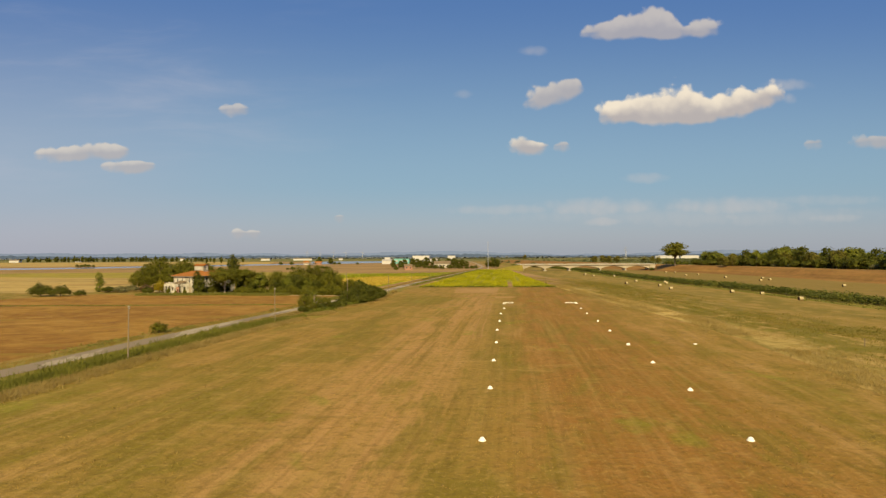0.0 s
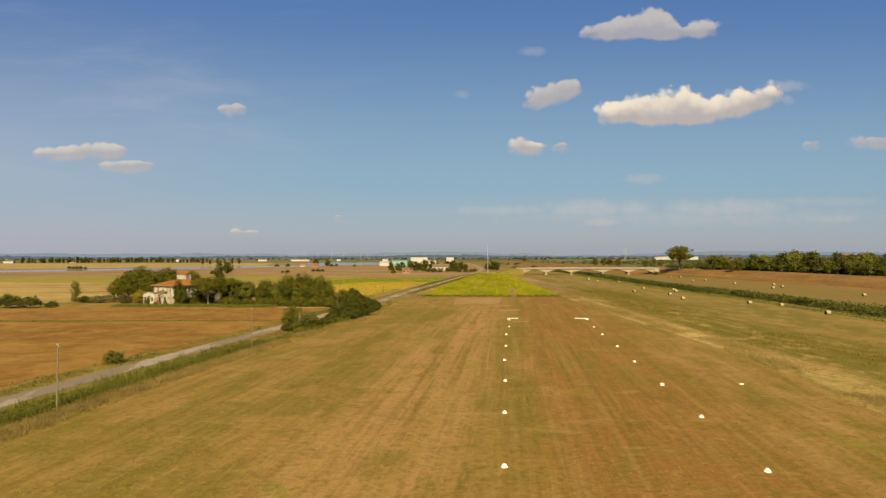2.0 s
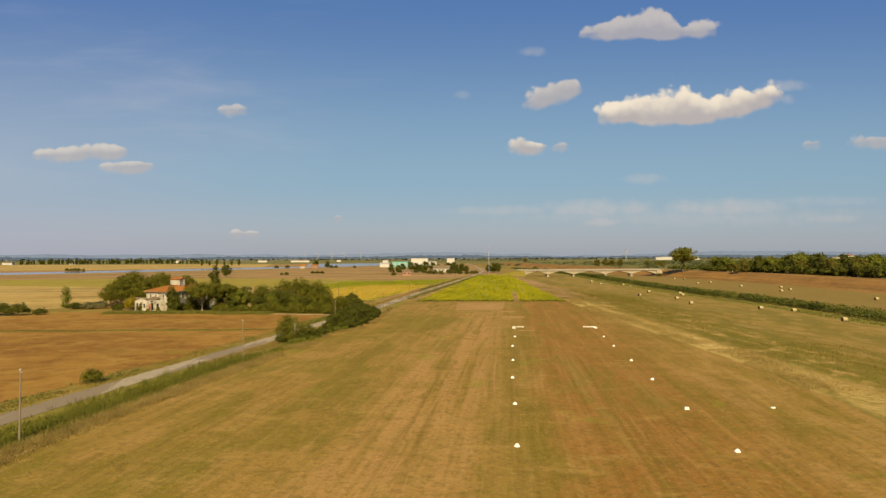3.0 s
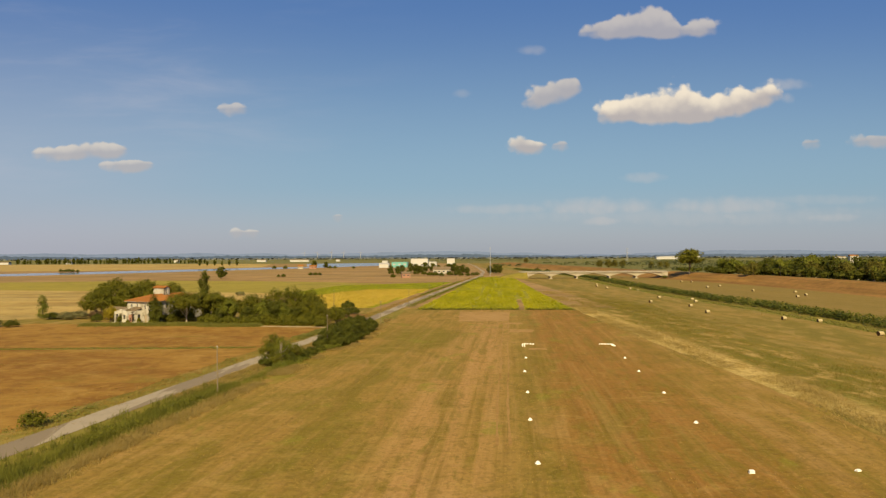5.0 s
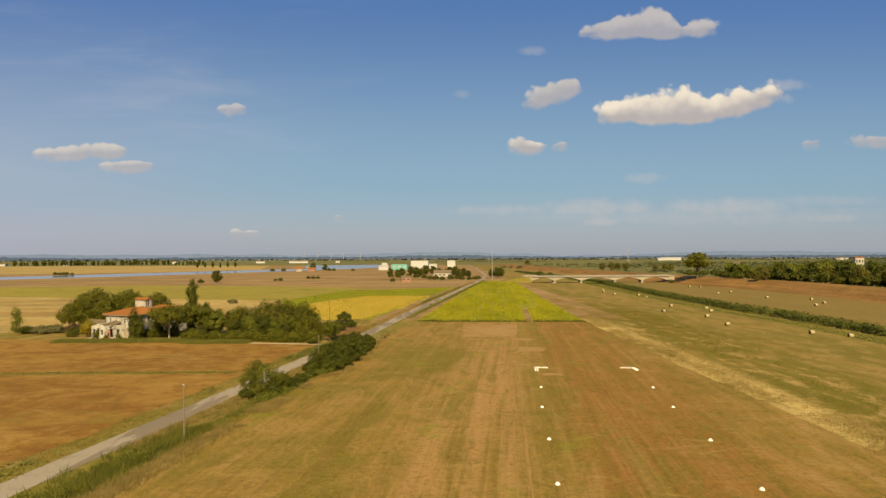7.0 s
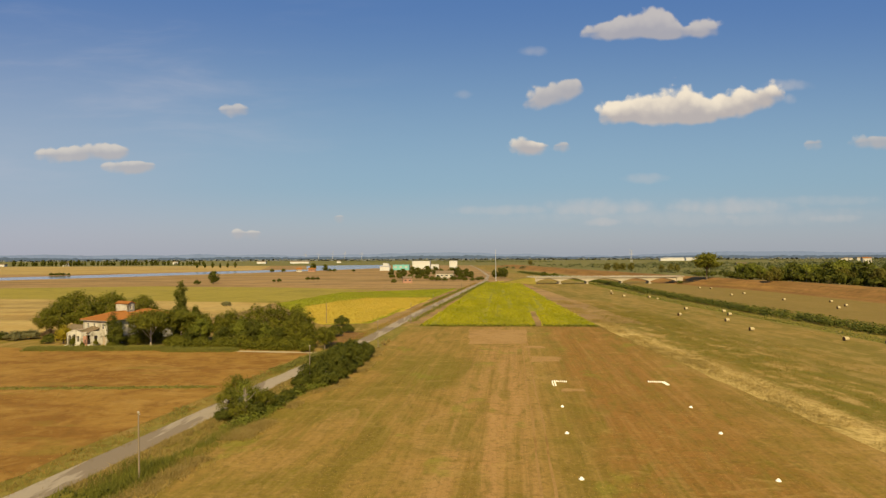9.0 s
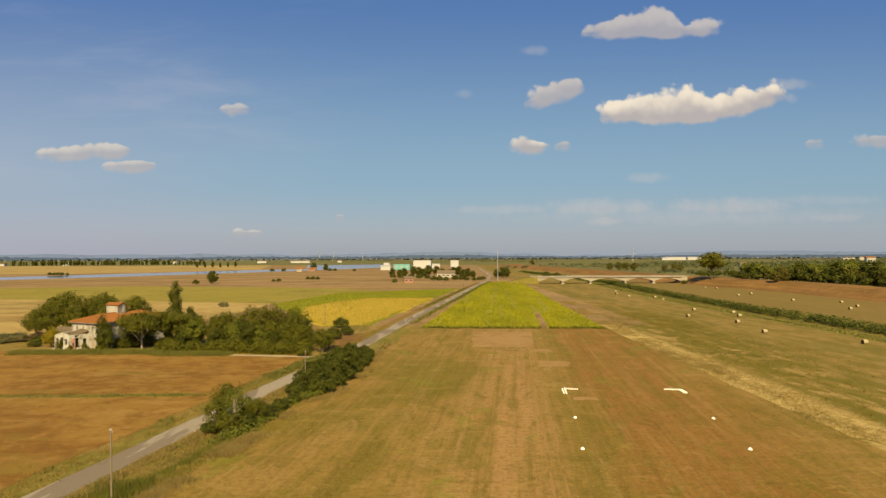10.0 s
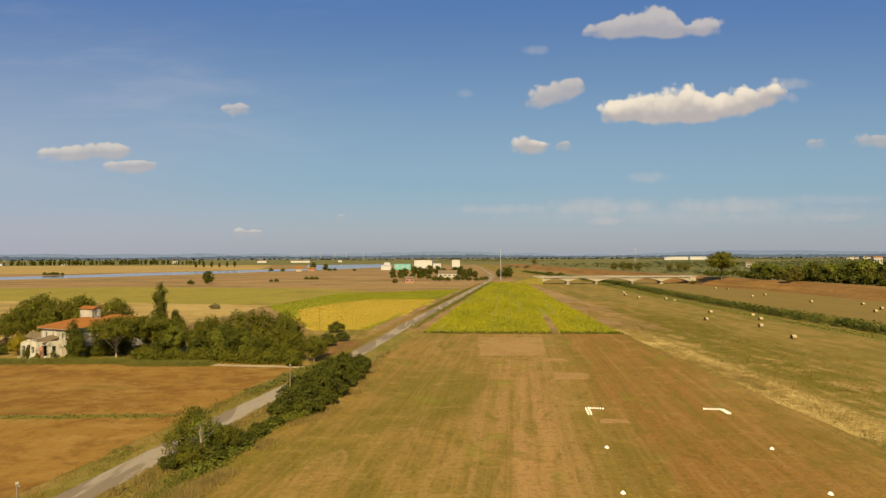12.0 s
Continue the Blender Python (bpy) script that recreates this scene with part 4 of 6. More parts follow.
bale = hay_bale()
for i, (x, y, a) in enumerate(BALES):
    m = pose(x, y, gz(x, y) - 0.03, 0, 0, a * 0.5 - 6)
    if i == 0:
        bale.matrix_basis = m
    else:
        copy_thing(bale, m)


# ---------------------------------------------------------------- farmhouse
def wall_with_openings(bm, length, z0, z1, thick, openings, m):
    """A wall along x from 0 to length with openings (x0, x1, z0, z1) through it."""
    xs = sorted({0.0, length, *[v for o in openings for v in o[:2]]})
    zs = sorted({z0, z1, *[v for o in openings for v in o[2:]]})
    for xa, xb in zip(xs, xs[1:]):
        for za, zb in zip(zs, zs[1:]):
            if not any(o[0] <= xa and xb <= o[1] and o[2] <= za and zb <= o[3] for o in openings):
                box(bm, xa, xb, 0, thick, za, zb, m)


def add_window(parent, m, w, h, open_shutters=True):
    win = part("window", boxes((0, w, 0.12, 0.16, 0, h)), GLASSY, parent, "dark window pane")
    win.matrix_basis = m
    bm = bmesh.new()
    for d in ((0, 0.07, 0.08, 0.17, 0, h), (w - 0.07, w, 0.08, 0.17, 0, h), (0.07, w - 0.07, 0.08, 0.17, 0, 0.07), (0.07, w - 0.07, 0.08, 0.17, h - 0.07, h), (w / 2 - 0.03, w / 2 + 0.03, 0.09, 0.17, 0.07, h - 0.07)):
        box(bm, *d)
    part("frame", bm, SHUTTER, win)
    part("sill", boxes((-0.12, w + 0.12, -0.10, 0.12, -0.10, -0.002)), CONCRETE, win)
    if open_shutters:
        for x0 in (-w / 2 - 0.02, w + 0.02):
            bm = bmesh.new()
            box(bm, x0, x0 + w / 2, -0.06, -0.012, 0, h)
            for k in range(6):
                box(bm, x0 + 0.06, x0 + w / 2 - 0.06, -0.08, -0.058, 0.08 + k * (h - 0.1) / 6, 0.08 + (k + 0.6) * (h - 0.1) / 6)
            part("shutter", bm, SHUTTER, win)
    return win


def tiled_slope(corners, pitch=0.32, lift=0.05):
    """A roof slope (low left, low right, high right, high left) with rows of round tiles running down it."""
    a, b, c, d = (Vector(p) for p in corners)
    bm = bmesh.new()
    up = (b - a).cross(d - a).normalized()
    if up.z < 0:
        up = -up
    top = [bm.verts.new(p) for p in (a, b, c, d)]
    bot = [bm.verts.new(p - up * 0.14) for p in (a, b, c, d)]
    bm.faces.new(top), bm.faces.new(bot[::-1])
    for i in range(4):
        j = (i + 1) % 4
        bm.faces.new((top[i], top[j], bot[j], bot[i]))
    run = b - a
    n = max(2, int(run.length / pitch))
    rib = []
    for k in range(n):
        f = (k + 0.5) / n
        lo = a.lerp(b, f)
        axis = run.normalized()
        # where the line up the slope leaves the slope
        slope = (d - a) - axis * (d - a).dot(axis)
        sl = slope.normalized()
        x = f * run.length
        xl, xr = (d - a).dot(axis), (c - a).dot(axis)
        hgt = slope.length
        if x < xl:
            g = hgt * x / max(xl, 1e-6)
        elif x > xr:
            g = hgt * (run.length - x) / max(run.length - xr, 1e-6)
        else:
            g = hgt
        if g > 0.4:
            rib.append((lo + up * 0.01, lo + sl * g + up * 0.01, axis))
    for p, q, axis in rib:
        r = pitch * 0.36
        ring = [(-r, 0.0), (-r * 0.6, lift * 1.3), (r * 0.6, lift * 1.3), (r, 0.0)]
        va = [bm.verts.new(p + axis * s + up * z) for s, z in ring]
        vb = [bm.verts.new(q + axis * s + up * z) for s, z in ring]
        for i in range(3):
            bm.faces.new((va[i], va[i + 1], vb[i + 1], vb[i]))
        bm.faces.new(va)
    return bm


def farmhouse():
    """Old plastered two-storey farmhouse with a hipped tile roof and a dovecote tower. x along the short front, y along the long side."""
    W, L, H = 8.6, 19.0, 5.75
    root = thing("farmhouse", Matrix.Translation((-89.3, 195.2, 0)) @ Matrix.Rotation(radians(-22.5), 4, "Z"), "old plastered two-storey farmhouse with orange tile roof and tower", "house")
    t = 0.45
    fronts = [("wall", W, Matrix.Identity(4), [(1.4, 2.05, 3.7, 5.0), (3.5, 4.1, 3.7, 5.0), (6.4, 7.1, 3.6, 5.0), (6.6, 7.6, 0.0, 2.1)]),
              ("wall", L, Matrix.Translation((W, 0, 0)) @ Matrix.Rotation(radians(90), 4, "Z"), [(2 + 3.4 * k, 2.95 + 3.4 * k, 3.5, 5.0) for k in range(5)] + [(5.2, 6.3, 0, 2.2), (12, 13.1, 0, 2.2)]),
              ("wall", W, Matrix.Translation((W, L, 0)) @ Matrix.Rotation(radians(180), 4, "Z"), []),
              ("wall", L, Matrix.Translation((0, L, 0)) @ Matrix.Rotation(radians(-90), 4, "Z"), [(2 + 3.4 * k, 2.95 + 3.4 * k, 3.5, 5.0) for k in range(5)])]
    for name, length, m, holes in fronts:
        bm = bmesh.new()
        wall_with_openings(bm, length, 0, H, t, holes, m)
        part(name, bm, PLASTER, root)
        for (x0, x1, z0, z1) in holes:
            if z0 > 0:
                add_window(root, m @ Matrix.Translation((x0, 0, z0)), x1 - x0, z1 - z0, length > 10)
            else:
                door = part("door", boxes((0, x1 - x0, 0.15, 0.22, 0, z1 - 0.01)), DEADWOOD, root, "grey plank door")
                door.matrix_basis = m @ Matrix.Translation((x0, 0, 0))
    o, r = 0.55, 7.25
    e = H + 0.02
    A, B, C, D = (-o, -o, e), (W + o, -o, e), (W + o, L + o, e), (-o, L + o, e)
    R1, R2 = (W / 2, 4.2, r), (W / 2, L - 4.2, r)
    for quad in ((A, B, R1, R1), (B, C, R2, R1), (C, D, R2, R2), (D, A, R1, R2)):
        q = list(quad)
        if q[2] == q[3]:
            q[3] = tuple(Vector(q[2]) + (Vector(q[0]) - Vector(q[1])).normalized() * 0.02)
        part("roof", tiled_slope(q), TILE, root, "orange round-tile roof slope")
    bm = bmesh.new()
    for p, q in ((R1, R2), (A, R1), (B, R1), (C, R2), (D, R2)):
        tube(bm, [Vector(p) + Vector((0, 0, 0.05)), Vector(q) + Vector((0, 0, 0.05))], [0.15, 0.15], 6)
    part("ridge_tiles", bm, TILE, root)
    bm = boxes((-o, W + o, -o, L + o, H - 0.12, H - 0.01))
    part("eaves", bm, DEADWOOD, root, "shaded wooden eaves")
    # tower
    x0, x1, y0, y1, zt = 0.9, 5.1, 8.1, 10.1, 9.1
    for length, m, holes in ((x1 - x0, Matrix.Translation((x0, y0, 0)), []), (y1 - y0, Matrix.Translation((x1, y0, 0)) @ Matrix.Rotation(radians(90), 4, "Z"), [(0.6, 1.2, 7.5, 8.6)]),
                             (x1 - x0, Matrix.Translation((x1, y1, 0)) @ Matrix.Rotation(radians(180), 4, "Z"), []), (y1 - y0, Matrix.Translation((x0, y1, 0)) @ Matrix.Rotation(radians(-90), 4, "Z"), [])):
        bm = bmesh.new()
        wall_with_openings(bm, length, H + 0.2, zt, 0.35, holes, m)
        part("tower_wall", bm, PLASTER, root)
        for (a, b, c, d) in holes:
            add_window(root, m @ Matrix.Translation((a, 0, c)), b - a, d - c, False)
    oo = 0.2
    ym = (y0 + y1) / 2
    zr = zt + 0.55
    part("tower_roof", tiled_slope([(x0 - oo, y0 - oo, zt), (x1 + oo, y0 - oo, zt), (x1 + oo, ym, zr), (x0 - oo, ym, zr)]), TILE, root, "orange tile roof of the tower")
    part("tower_roof", tiled_slope([(x1 + oo, y1 + oo, zt), (x0 - oo, y1 + oo, zt), (x0 - oo, ym, zr), (x1 + oo, ym, zr)]), TILE, root, "orange tile roof of the tower")
    for x in (x0, x1 - 0.35):
        bm = bmesh.new()
        v = [bm.verts.new(p) for p in ((x, y0, zt), (x, y1, zt), (x, ym, zr - 0.1), (x + 0.35, y0, zt), (x + 0.35, y1, zt), (x + 0.35, ym, zr - 0.1))]
        for f in ((0, 1, 2), (5, 4, 3), (0, 3, 4, 1), (1, 4, 5, 2), (2, 5, 3, 0)):
            bm.faces.new([v[i] for i in f])
        part("tower_gable", bm, PLASTER, root)
    return root


farmhouse()


def ruined_shed():
    """Crumbling low outbuilding in front of the farmhouse: broken walls, a lean-to of old tiles."""
    root = thing("ruined_outbuilding", Matrix.Translation((-90.4, 190.6, 0)) @ Matrix.Rotation(radians(-16), 4, "Z"), "crumbling whitewashed outbuilding with broken walls and mossy tiles", "outbuilding")
    root.matrix_basis = root.matrix_basis @ Matrix.Diagonal((1, 1, 1.28, 1))
    bm = bmesh.new()
    wall_with_openings(bm, 4.2, 0, 2.5, 0.4, [(0.5, 1.3, 0, 2.0), (1.8, 2.6, 0, 2.2), (3.0, 3.7, 0.9, 1.9)], Matrix.Identity(4))
    for v in bm.verts:
        if v.co.z > 2.3:
            v.co.z = 2.2 + 0.9 * (1 - abs(v.co.x - 2.2) / 3.0) + 0.12 * math.sin(v.co.x * 5)
    part("wall", bm, RUIN, root, "broken whitewashed front wall")
    bm = bmesh.new()
    wall_with_openings(bm, 4.6, 0, 2.6, 0.4, [(1.0, 1.9, 0, 2.0), (2.8, 3.5, 0.8, 1.8)], Matrix.Translation((4.2, 0, 0)) @ Matrix.Rotation(radians(62), 4, "Z"))
    part("wall", bm, RUIN, root, "stained side wall")
    bm = bmesh.new()
    wall_with_openings(bm, 5.0, 0, 2.4, 0.4, [], Matrix.Translation((0, 5.0, 0)) @ Matrix.Rotation(radians(-90), 4, "Z"))
    part("wall", bm, RUIN, root)
    part("roof", tiled_slope([(2.3, 0.9, 2.45), (5.0, 0.9, 2.40), (5.6, 4.4, 3.25), (2.6, 4.6, 3.35)], 0.34), OLDTILE, root, "sagging mossy tile roof")
    bm = bmesh.new()
    for k in range(5):
        x = -0.1 + 0.52 * k
        tube(bm, [(x, 0.2, 2.35 + 0.12 * k), (x + 0.25 + 0.1 * (k % 2), 3.0 + 0.5 * (k % 3), 2.9)], [0.07, 0.06], 5)
    part("rafters", bm, DEADWOOD, root, "bare broken rafters")
    bm = bmesh.new()
    wall_with_openings(bm, 4.4, 0, 3.7, 0.35, [(1.2, 1.9, 1.2, 2.3), (2.9, 3.6, 0.0, 2.0)], Matrix.Translation((1.6, 4.7, 0)))
    for v in bm.verts:
        if v.co.z > 3.5:
            v.co.z = 3.0 + 0.8 * abs(math.sin(v.co.x * 1.9)) - 0.25 * (v.co.x - 1.6) / 4.4
    part("wall", bm, RUIN, root, "ragged remains of an inner wall")
    bm = bmesh.new()
    wall_with_openings(bm, 1.0, 0, 1.9, 0.3, [(0.35, 0.8, 0.5, 1.3)], Matrix.Translation((4.4, 0.4, 0)))
    part("brick_patch", bm, BRICKRED, root, "exposed red brick corner")
    for x, y, z, a in ((0.4, -0.5, 0.15, 20), (1.9, -0.7, 0.1, 70), (3.4, -0.4, 0.2, 10), (5.6, 1.0, 0.2, 40), (6.3, 2.0, 0.12, 5)):
        bm = bmesh.new()
        box(bm, -0.35, 0.35, -0.2, 0.2, -z, z, Matrix.Translation((x, y, z)) @ Matrix.Rotation(radians(a), 4, "Z"))
        part("rubble_block", bevelled(bm, 0.04), RUIN, root, "fallen block of masonry")
    return root


ruined_shed()
annex = thing("low_barn", Matrix.Translation((-101.5, 207, 0)) @ Matrix.Rotation(radians(-22), 4, "Z") @ Matrix.Diagonal((1, 1, 0.8, 1)), "low barn with weathered grey-brown tile roof", "barn")
bm = bmesh.new()
wall_with_openings(bm, 8.0, 0, 2.6, 0.35, [(3, 4.2, 0, 2.1)], Matrix.Identity(4))
box(bm, 0, 0.35, 0.35, 5, 0, 2.6), box(bm, 7.65, 8.0, 0.35, 5, 0, 2.6), box(bm, 0.35, 7.65, 4.65, 5, 0, 2.6)
part("wall", bm, PLASTER, annex)
part("roof", tiled_slope([(-0.4, -0.4, 2.6), (8.4, -0.4, 2.6), (8.4, 2.5, 3.8), (-0.4, 2.5, 3.8)]), OLDTILE, annex)
part("roof", tiled_slope([(8.4, 5.4, 2.6), (-0.4, 5.4, 2.6), (-0.4, 2.5, 3.8), (8.4, 2.5, 3.8)]), OLDTILE, annex)


# ---------------------------------------------------------------- bridge
def arch_span(x0, x1, z_top, z_side, rise, y0, y1, n=14):
    """A girder whose underside is a flat arch."""
    bm = bmesh.new()
    rows = []
    for i in range(n + 1):
        f = i / n
        x = x0 + (x1 - x0) * f
        zb = z_side + rise * (1 - abs(2 * f - 1) ** 1.7)
        rows.append([bm.verts.new(p) for p in ((x, y0, zb), (x, y0, z_top), (x, y1, z_top), (x, y1, zb))])
    for a, b in zip(rows, rows[1:]):
        for k in range(4):
            bm.faces.new((a[k], a[(k + 1) % 4], b[(k + 1) % 4], b[k]))
    bm.faces.new(rows[0]), bm.faces.new(rows[-1][::-1])
    return bm


def bridge():
    root = thing("road_bridge", pose(-2.6, 517, 0, 0, 0, 1.5), "long pale concrete road bridge with flat arches over the channel", "bridge")
    piers = [90.5, 112.0, 139.0, 161.0]
    ends = [72.0, *piers, 182.0]
    for a, b in zip(ends, ends[1:]):
        part("span", arch_span(a + 0.02, b - 0.02, 4.0, 0.9, 2.5, -3.6, 3.6), CONCRETE, root)
    part("deck", bevelled(boxes((68, 186, -4.4, 4.4, 4.004, 4.3)), 0.04), CONCRETE, root)
    part("roadway", boxes((66, 188, -3.4, 3.4, 4.304, 4.35)), ASPHALT, root)
    for x in piers:
        g = gz(x, 517)
        pr = part("pier", bevelled(boxes((x - 0.6, x + 0.6, -3.4, 3.4, g - 0.5, 0.89)), 0.15), CONCRETE, root)
        part("footing", bevelled(boxes((x - 1.4, x + 1.4, -4.0, 4.0, g - 0.4, g + 0.45)), 0.1), CONCRETE, pr)
    for x in (69.5, 184.5):
        part("abutment", bevelled(boxes((x - 2.4, x + 2.4, -4.2, 4.2, -1.5, 3.99)), 0.1), CONCRETE, root)
    for y in (-4.2, 4.2):
        bm = bmesh.new()
        for z in (4.7, 5.0, 5.25):
            box(bm, 66, 188, y - 0.04, y + 0.04, z - 0.04, z + 0.04)
        rail = part("railing", bm, RAILING, root)
        bm = bmesh.new()
        for k in range(62):
            box(bm, 66 + 2 * k - 0.05, 66 + 2 * k + 0.05, y - 0.06, y + 0.06, 4.3, 5.3)
        part("posts", bm, RAILING, rail)
        part("kerb", bevelled(boxes((66, 188, y - 0.25 if y > 0 else y - 0.1, y + 0.1 if y > 0 else y + 0.25, 4.354, 4.53)), 0.03), CONCRETE, root)
    return root


bridge()
# ramps of earth up to the bridge
bm = bmesh.new()
rows = []
for i in range(12):
    f = i / 11
    x = 33 + 35 * f
    h = 0.06 + 4.25 * step(0.1, 1.0, f)
    rows.append([bm.verts.new(p) for p in ((x, 517 - 4.5 - h * 1.8, -0.9), (x, 517 - 4.5, h), (x, 517 + 4.5, h), (x, 517 + 4.5 + h * 1.8, -0.9))])
for a, b in zip(rows, rows[1:]):
    for k in range(3):
        bm.faces.new((a[k], a[k + 1], b[k + 1], b[k]))
bm.faces.new(rows[-1])
tagged(part("bank", bm, VERGE), "earth ramp of dry grass up to the bridge", "embankment", kind="structure")


# ---------------------------------------------------------------- distant buildings
def far_house(name, x, y, w, d, h, turn, wall, roof, label, category, rise=0.0, windows=0, wmat=GLASSY):
    root = thing(name, pose(x, y, gz(x, y), 0, 0, turn), label, category)
    part("wall", boxes((-w / 2, w / 2, -d / 2, d / 2, -0.3, h)), wall, root)
    bm = bmesh.new()
    o = 0.4
    if rise > 0:
        v = [bm.verts.new(p) for p in ((-w / 2 - o, -d / 2 - o, h), (w / 2 + o, -d / 2 - o, h), (w / 2 + o, d / 2 + o, h), (-w / 2 - o, d / 2 + o, h), (-w / 2 - o, 0, h + rise), (w / 2 + o, 0, h + rise))]
        for f in ((0, 1, 5, 4), (2, 3, 4, 5), (0, 4, 3), (1, 2, 5), (0, 3, 2, 1)):
            bm.faces.new([v[i] for i in f])
        bmesh.ops.translate(bm, verts=bm.verts[:], vec=(0, 0, 0.01))
    else:
        box(bm, -w / 2 - 0.15, w / 2 + 0.15, -d / 2 - 0.15, d / 2 + 0.15, h + 0.004, h + 0.5)
    part("roof", bm, roof, root)
    for k in range(windows):
        cx = -w / 2 + w * (k + 0.5) / windows
        win = part("window", boxes((cx - w / windows * 0.22, cx + w / windows * 0.22, -d / 2 - 0.05, -d / 2 + 0.1, h * 0.45, h * 0.72)), wmat, root)
        part("frame", boxes((cx - w / windows * 0.26, cx + w / windows * 0.26, -d / 2 - 0.09, -d / 2 - 0.052, h * 0.72, h * 0.76)), GREYROOF, win)
    return root


far_house("factory", -40, 1085, 30, 24, 13.0, -3, FACTORY, FACTORY, "large white windowless factory block in the distance", "factory", 0, 0)
far_house("factory_annex", -17, 1080, 13, 16, 7.5, -3, FACTORY, GREYROOF, "low white annex beside the factory", "factory", 0, 0)
far_house("warehouse", -68, 985, 25, 18, 8.0, -3, TEAL, TEAL, "teal metal-clad warehouse in the distance", "warehouse", 0, 3, GREYROOF)
far_house("white_shed", -91, 962, 15, 12, 6, -3, FACTORY, GREYROOF, "small white industrial building beside the warehouse", "building", 1.5, 3, SHUTTER)
far_house("white_shed", -92, 985, 9, 8, 10.5, -3, FACTORY, GREYROOF, "tall white tank house behind the warehouse", "building", 0, 0)
far_house("white_tower_house", 15, 1120, 14, 14, 13, 0, FACTORY, GREYROOF, "plain white cubic building near the lane", "building", 0, 2, SHUTTER)
far_house("farm_cottage", -1, 632, 17, 10, 4.2, -6, PLASTER, OLDTILE, "low farm cottage with brown tile roof among trees", "house", 3.0, 4)
far_house("ruined_barn", -31, 524, 7, 5, 3.6, 10, BRICKRED, OLDTILE, "small broken brick barn in the fields", "barn", 1.6, 2)
far_house("white_farmhouse", -205, 890, 7, 6, 3.6, 15, PLASTER, TILE, "small farmhouse with red roof beside the canal", "house", 2.4, 3)
far_house("white_farmhouse", -190, 905, 10, 7, 3.4, 5, BRICKRED, TILE, "low red-roofed farm building beside the canal", "house", 2.0, 3)
for (x, y, w, h, a) in ((-960, 1570, 14, 8, 10), (-1090, 1520, 24, 5, 4), (-610, 2050, 30, 6, 3), (-480, 2040, 62, 6, 2), (-370, 2150, 14, 6, 12), (-830, 1900, 14, 7, 8)):
    far_house("distant_farmhouse", x, y, w, 12, h, a, FACTORY, OLDTILE, "distant pale farmhouse on the plain", "house", 2.5, 3, SHUTTER)
for (x, y, w, h) in ((1022, 2720, 86, 12), (1128, 2750, 80, 12), (948, 2640, 30, 10)):
    far_house("distant_warehouse", x, y, w, 30, h, -8, FACTORY, GREYROOF, "long pale warehouse far beyond the levee", "warehouse", 2.0, 5, SHUTTER)
far_house("villa", 452, 965, 14, 10, 6.0, -14, PLASTER, OLDTILE, "pale villa with tile roof beyond the levee trees", "house", 2.6, 4)
for (x, y, w, h) in ((1575, 2400, 14, 13), (1600, 2410, 12, 12), (1622, 2395, 14, 14), (1650, 2415, 16, 12), (1540, 2370, 12, 11)):
    far_house("distant_house", x, y, w, 12, h - 3, -20, PLASTER, OLDTILE, "distant white house far beyond the levee", "house", 3.0, 3, SHUTTER)
far_house("orange_house", 715, 1068, 13, 11, 14, -16, PLASTER, TILE, "pale house with orange roof above the trees beyond the levee", "house", 2.0, 3)


def wind_turbine():
    root = thing("wind_turbine", Matrix.Identity(4), "distant white three-bladed wind turbine standing still", "wind turbine", "wind turbines on the horizon")
    bm = bmesh.new()
    tube(bm, [(0, 0, 0), (0, 0, 45), (0, 0, 85)], [2.4, 1.9, 1.3], 8)
    part("tower", bm, GREYROOF, root)
    part("nacelle", bevelled(boxes((-1.6, 1.6, -3, 4, 85, 88.4)), 0.4), GREYROOF, root)
    for k in range(3):
        bm = bmesh.new()
        d = Vector((math.sin(k * 2.094 + 0.4), 0, math.cos(k * 2.094 + 0.4)))
        c = Vector((0, -3.6, 86.6))
        tube(bm, [c, c + d * 12, c + d * 36], [1.0, 1.3, 0.3], 5)
        part("blade", bm, GREYROOF, root)
    return root


turbine = wind_turbine()
for i, (x, y) in enumerate(((-900, 4350), (-790, 4300), (-720, 4400), (-590, 4350), (-1010, 4420))):
    if i == 0:
        turbine.matrix_basis = pose(x, y, -8) @ Matrix.Scale(0.62, 4)
    else:
        copy_thing(turbine, pose(x, y, -8, 0, 0, 6 * i))

pylon = thing("power_pylon", pose(640, 2100, 0), "steel lattice power pylon far beyond the levee", "pylon")
bm = bmesh.new()
for a in range(4):
    c, s = 4.0 * math.cos(a * 1.571 + 0.78), 4.0 * math.sin(a * 1.571 + 0.78)
    tube(bm, [(c, s, 0), (c * 0.3, s * 0.3, 25), (c * 0.1, s * 0.1, 44)], [0.4, 0.35, 0.3], 4)
part("legs", bm, STEEL, pylon)
for z in (28, 34, 40):
    bm = bmesh.new()
    tube(bm, [(-7, 0, z), (7, 0, z)], [0.35, 0.35], 4)
    part("crossarm", bm, STEEL, pylon)

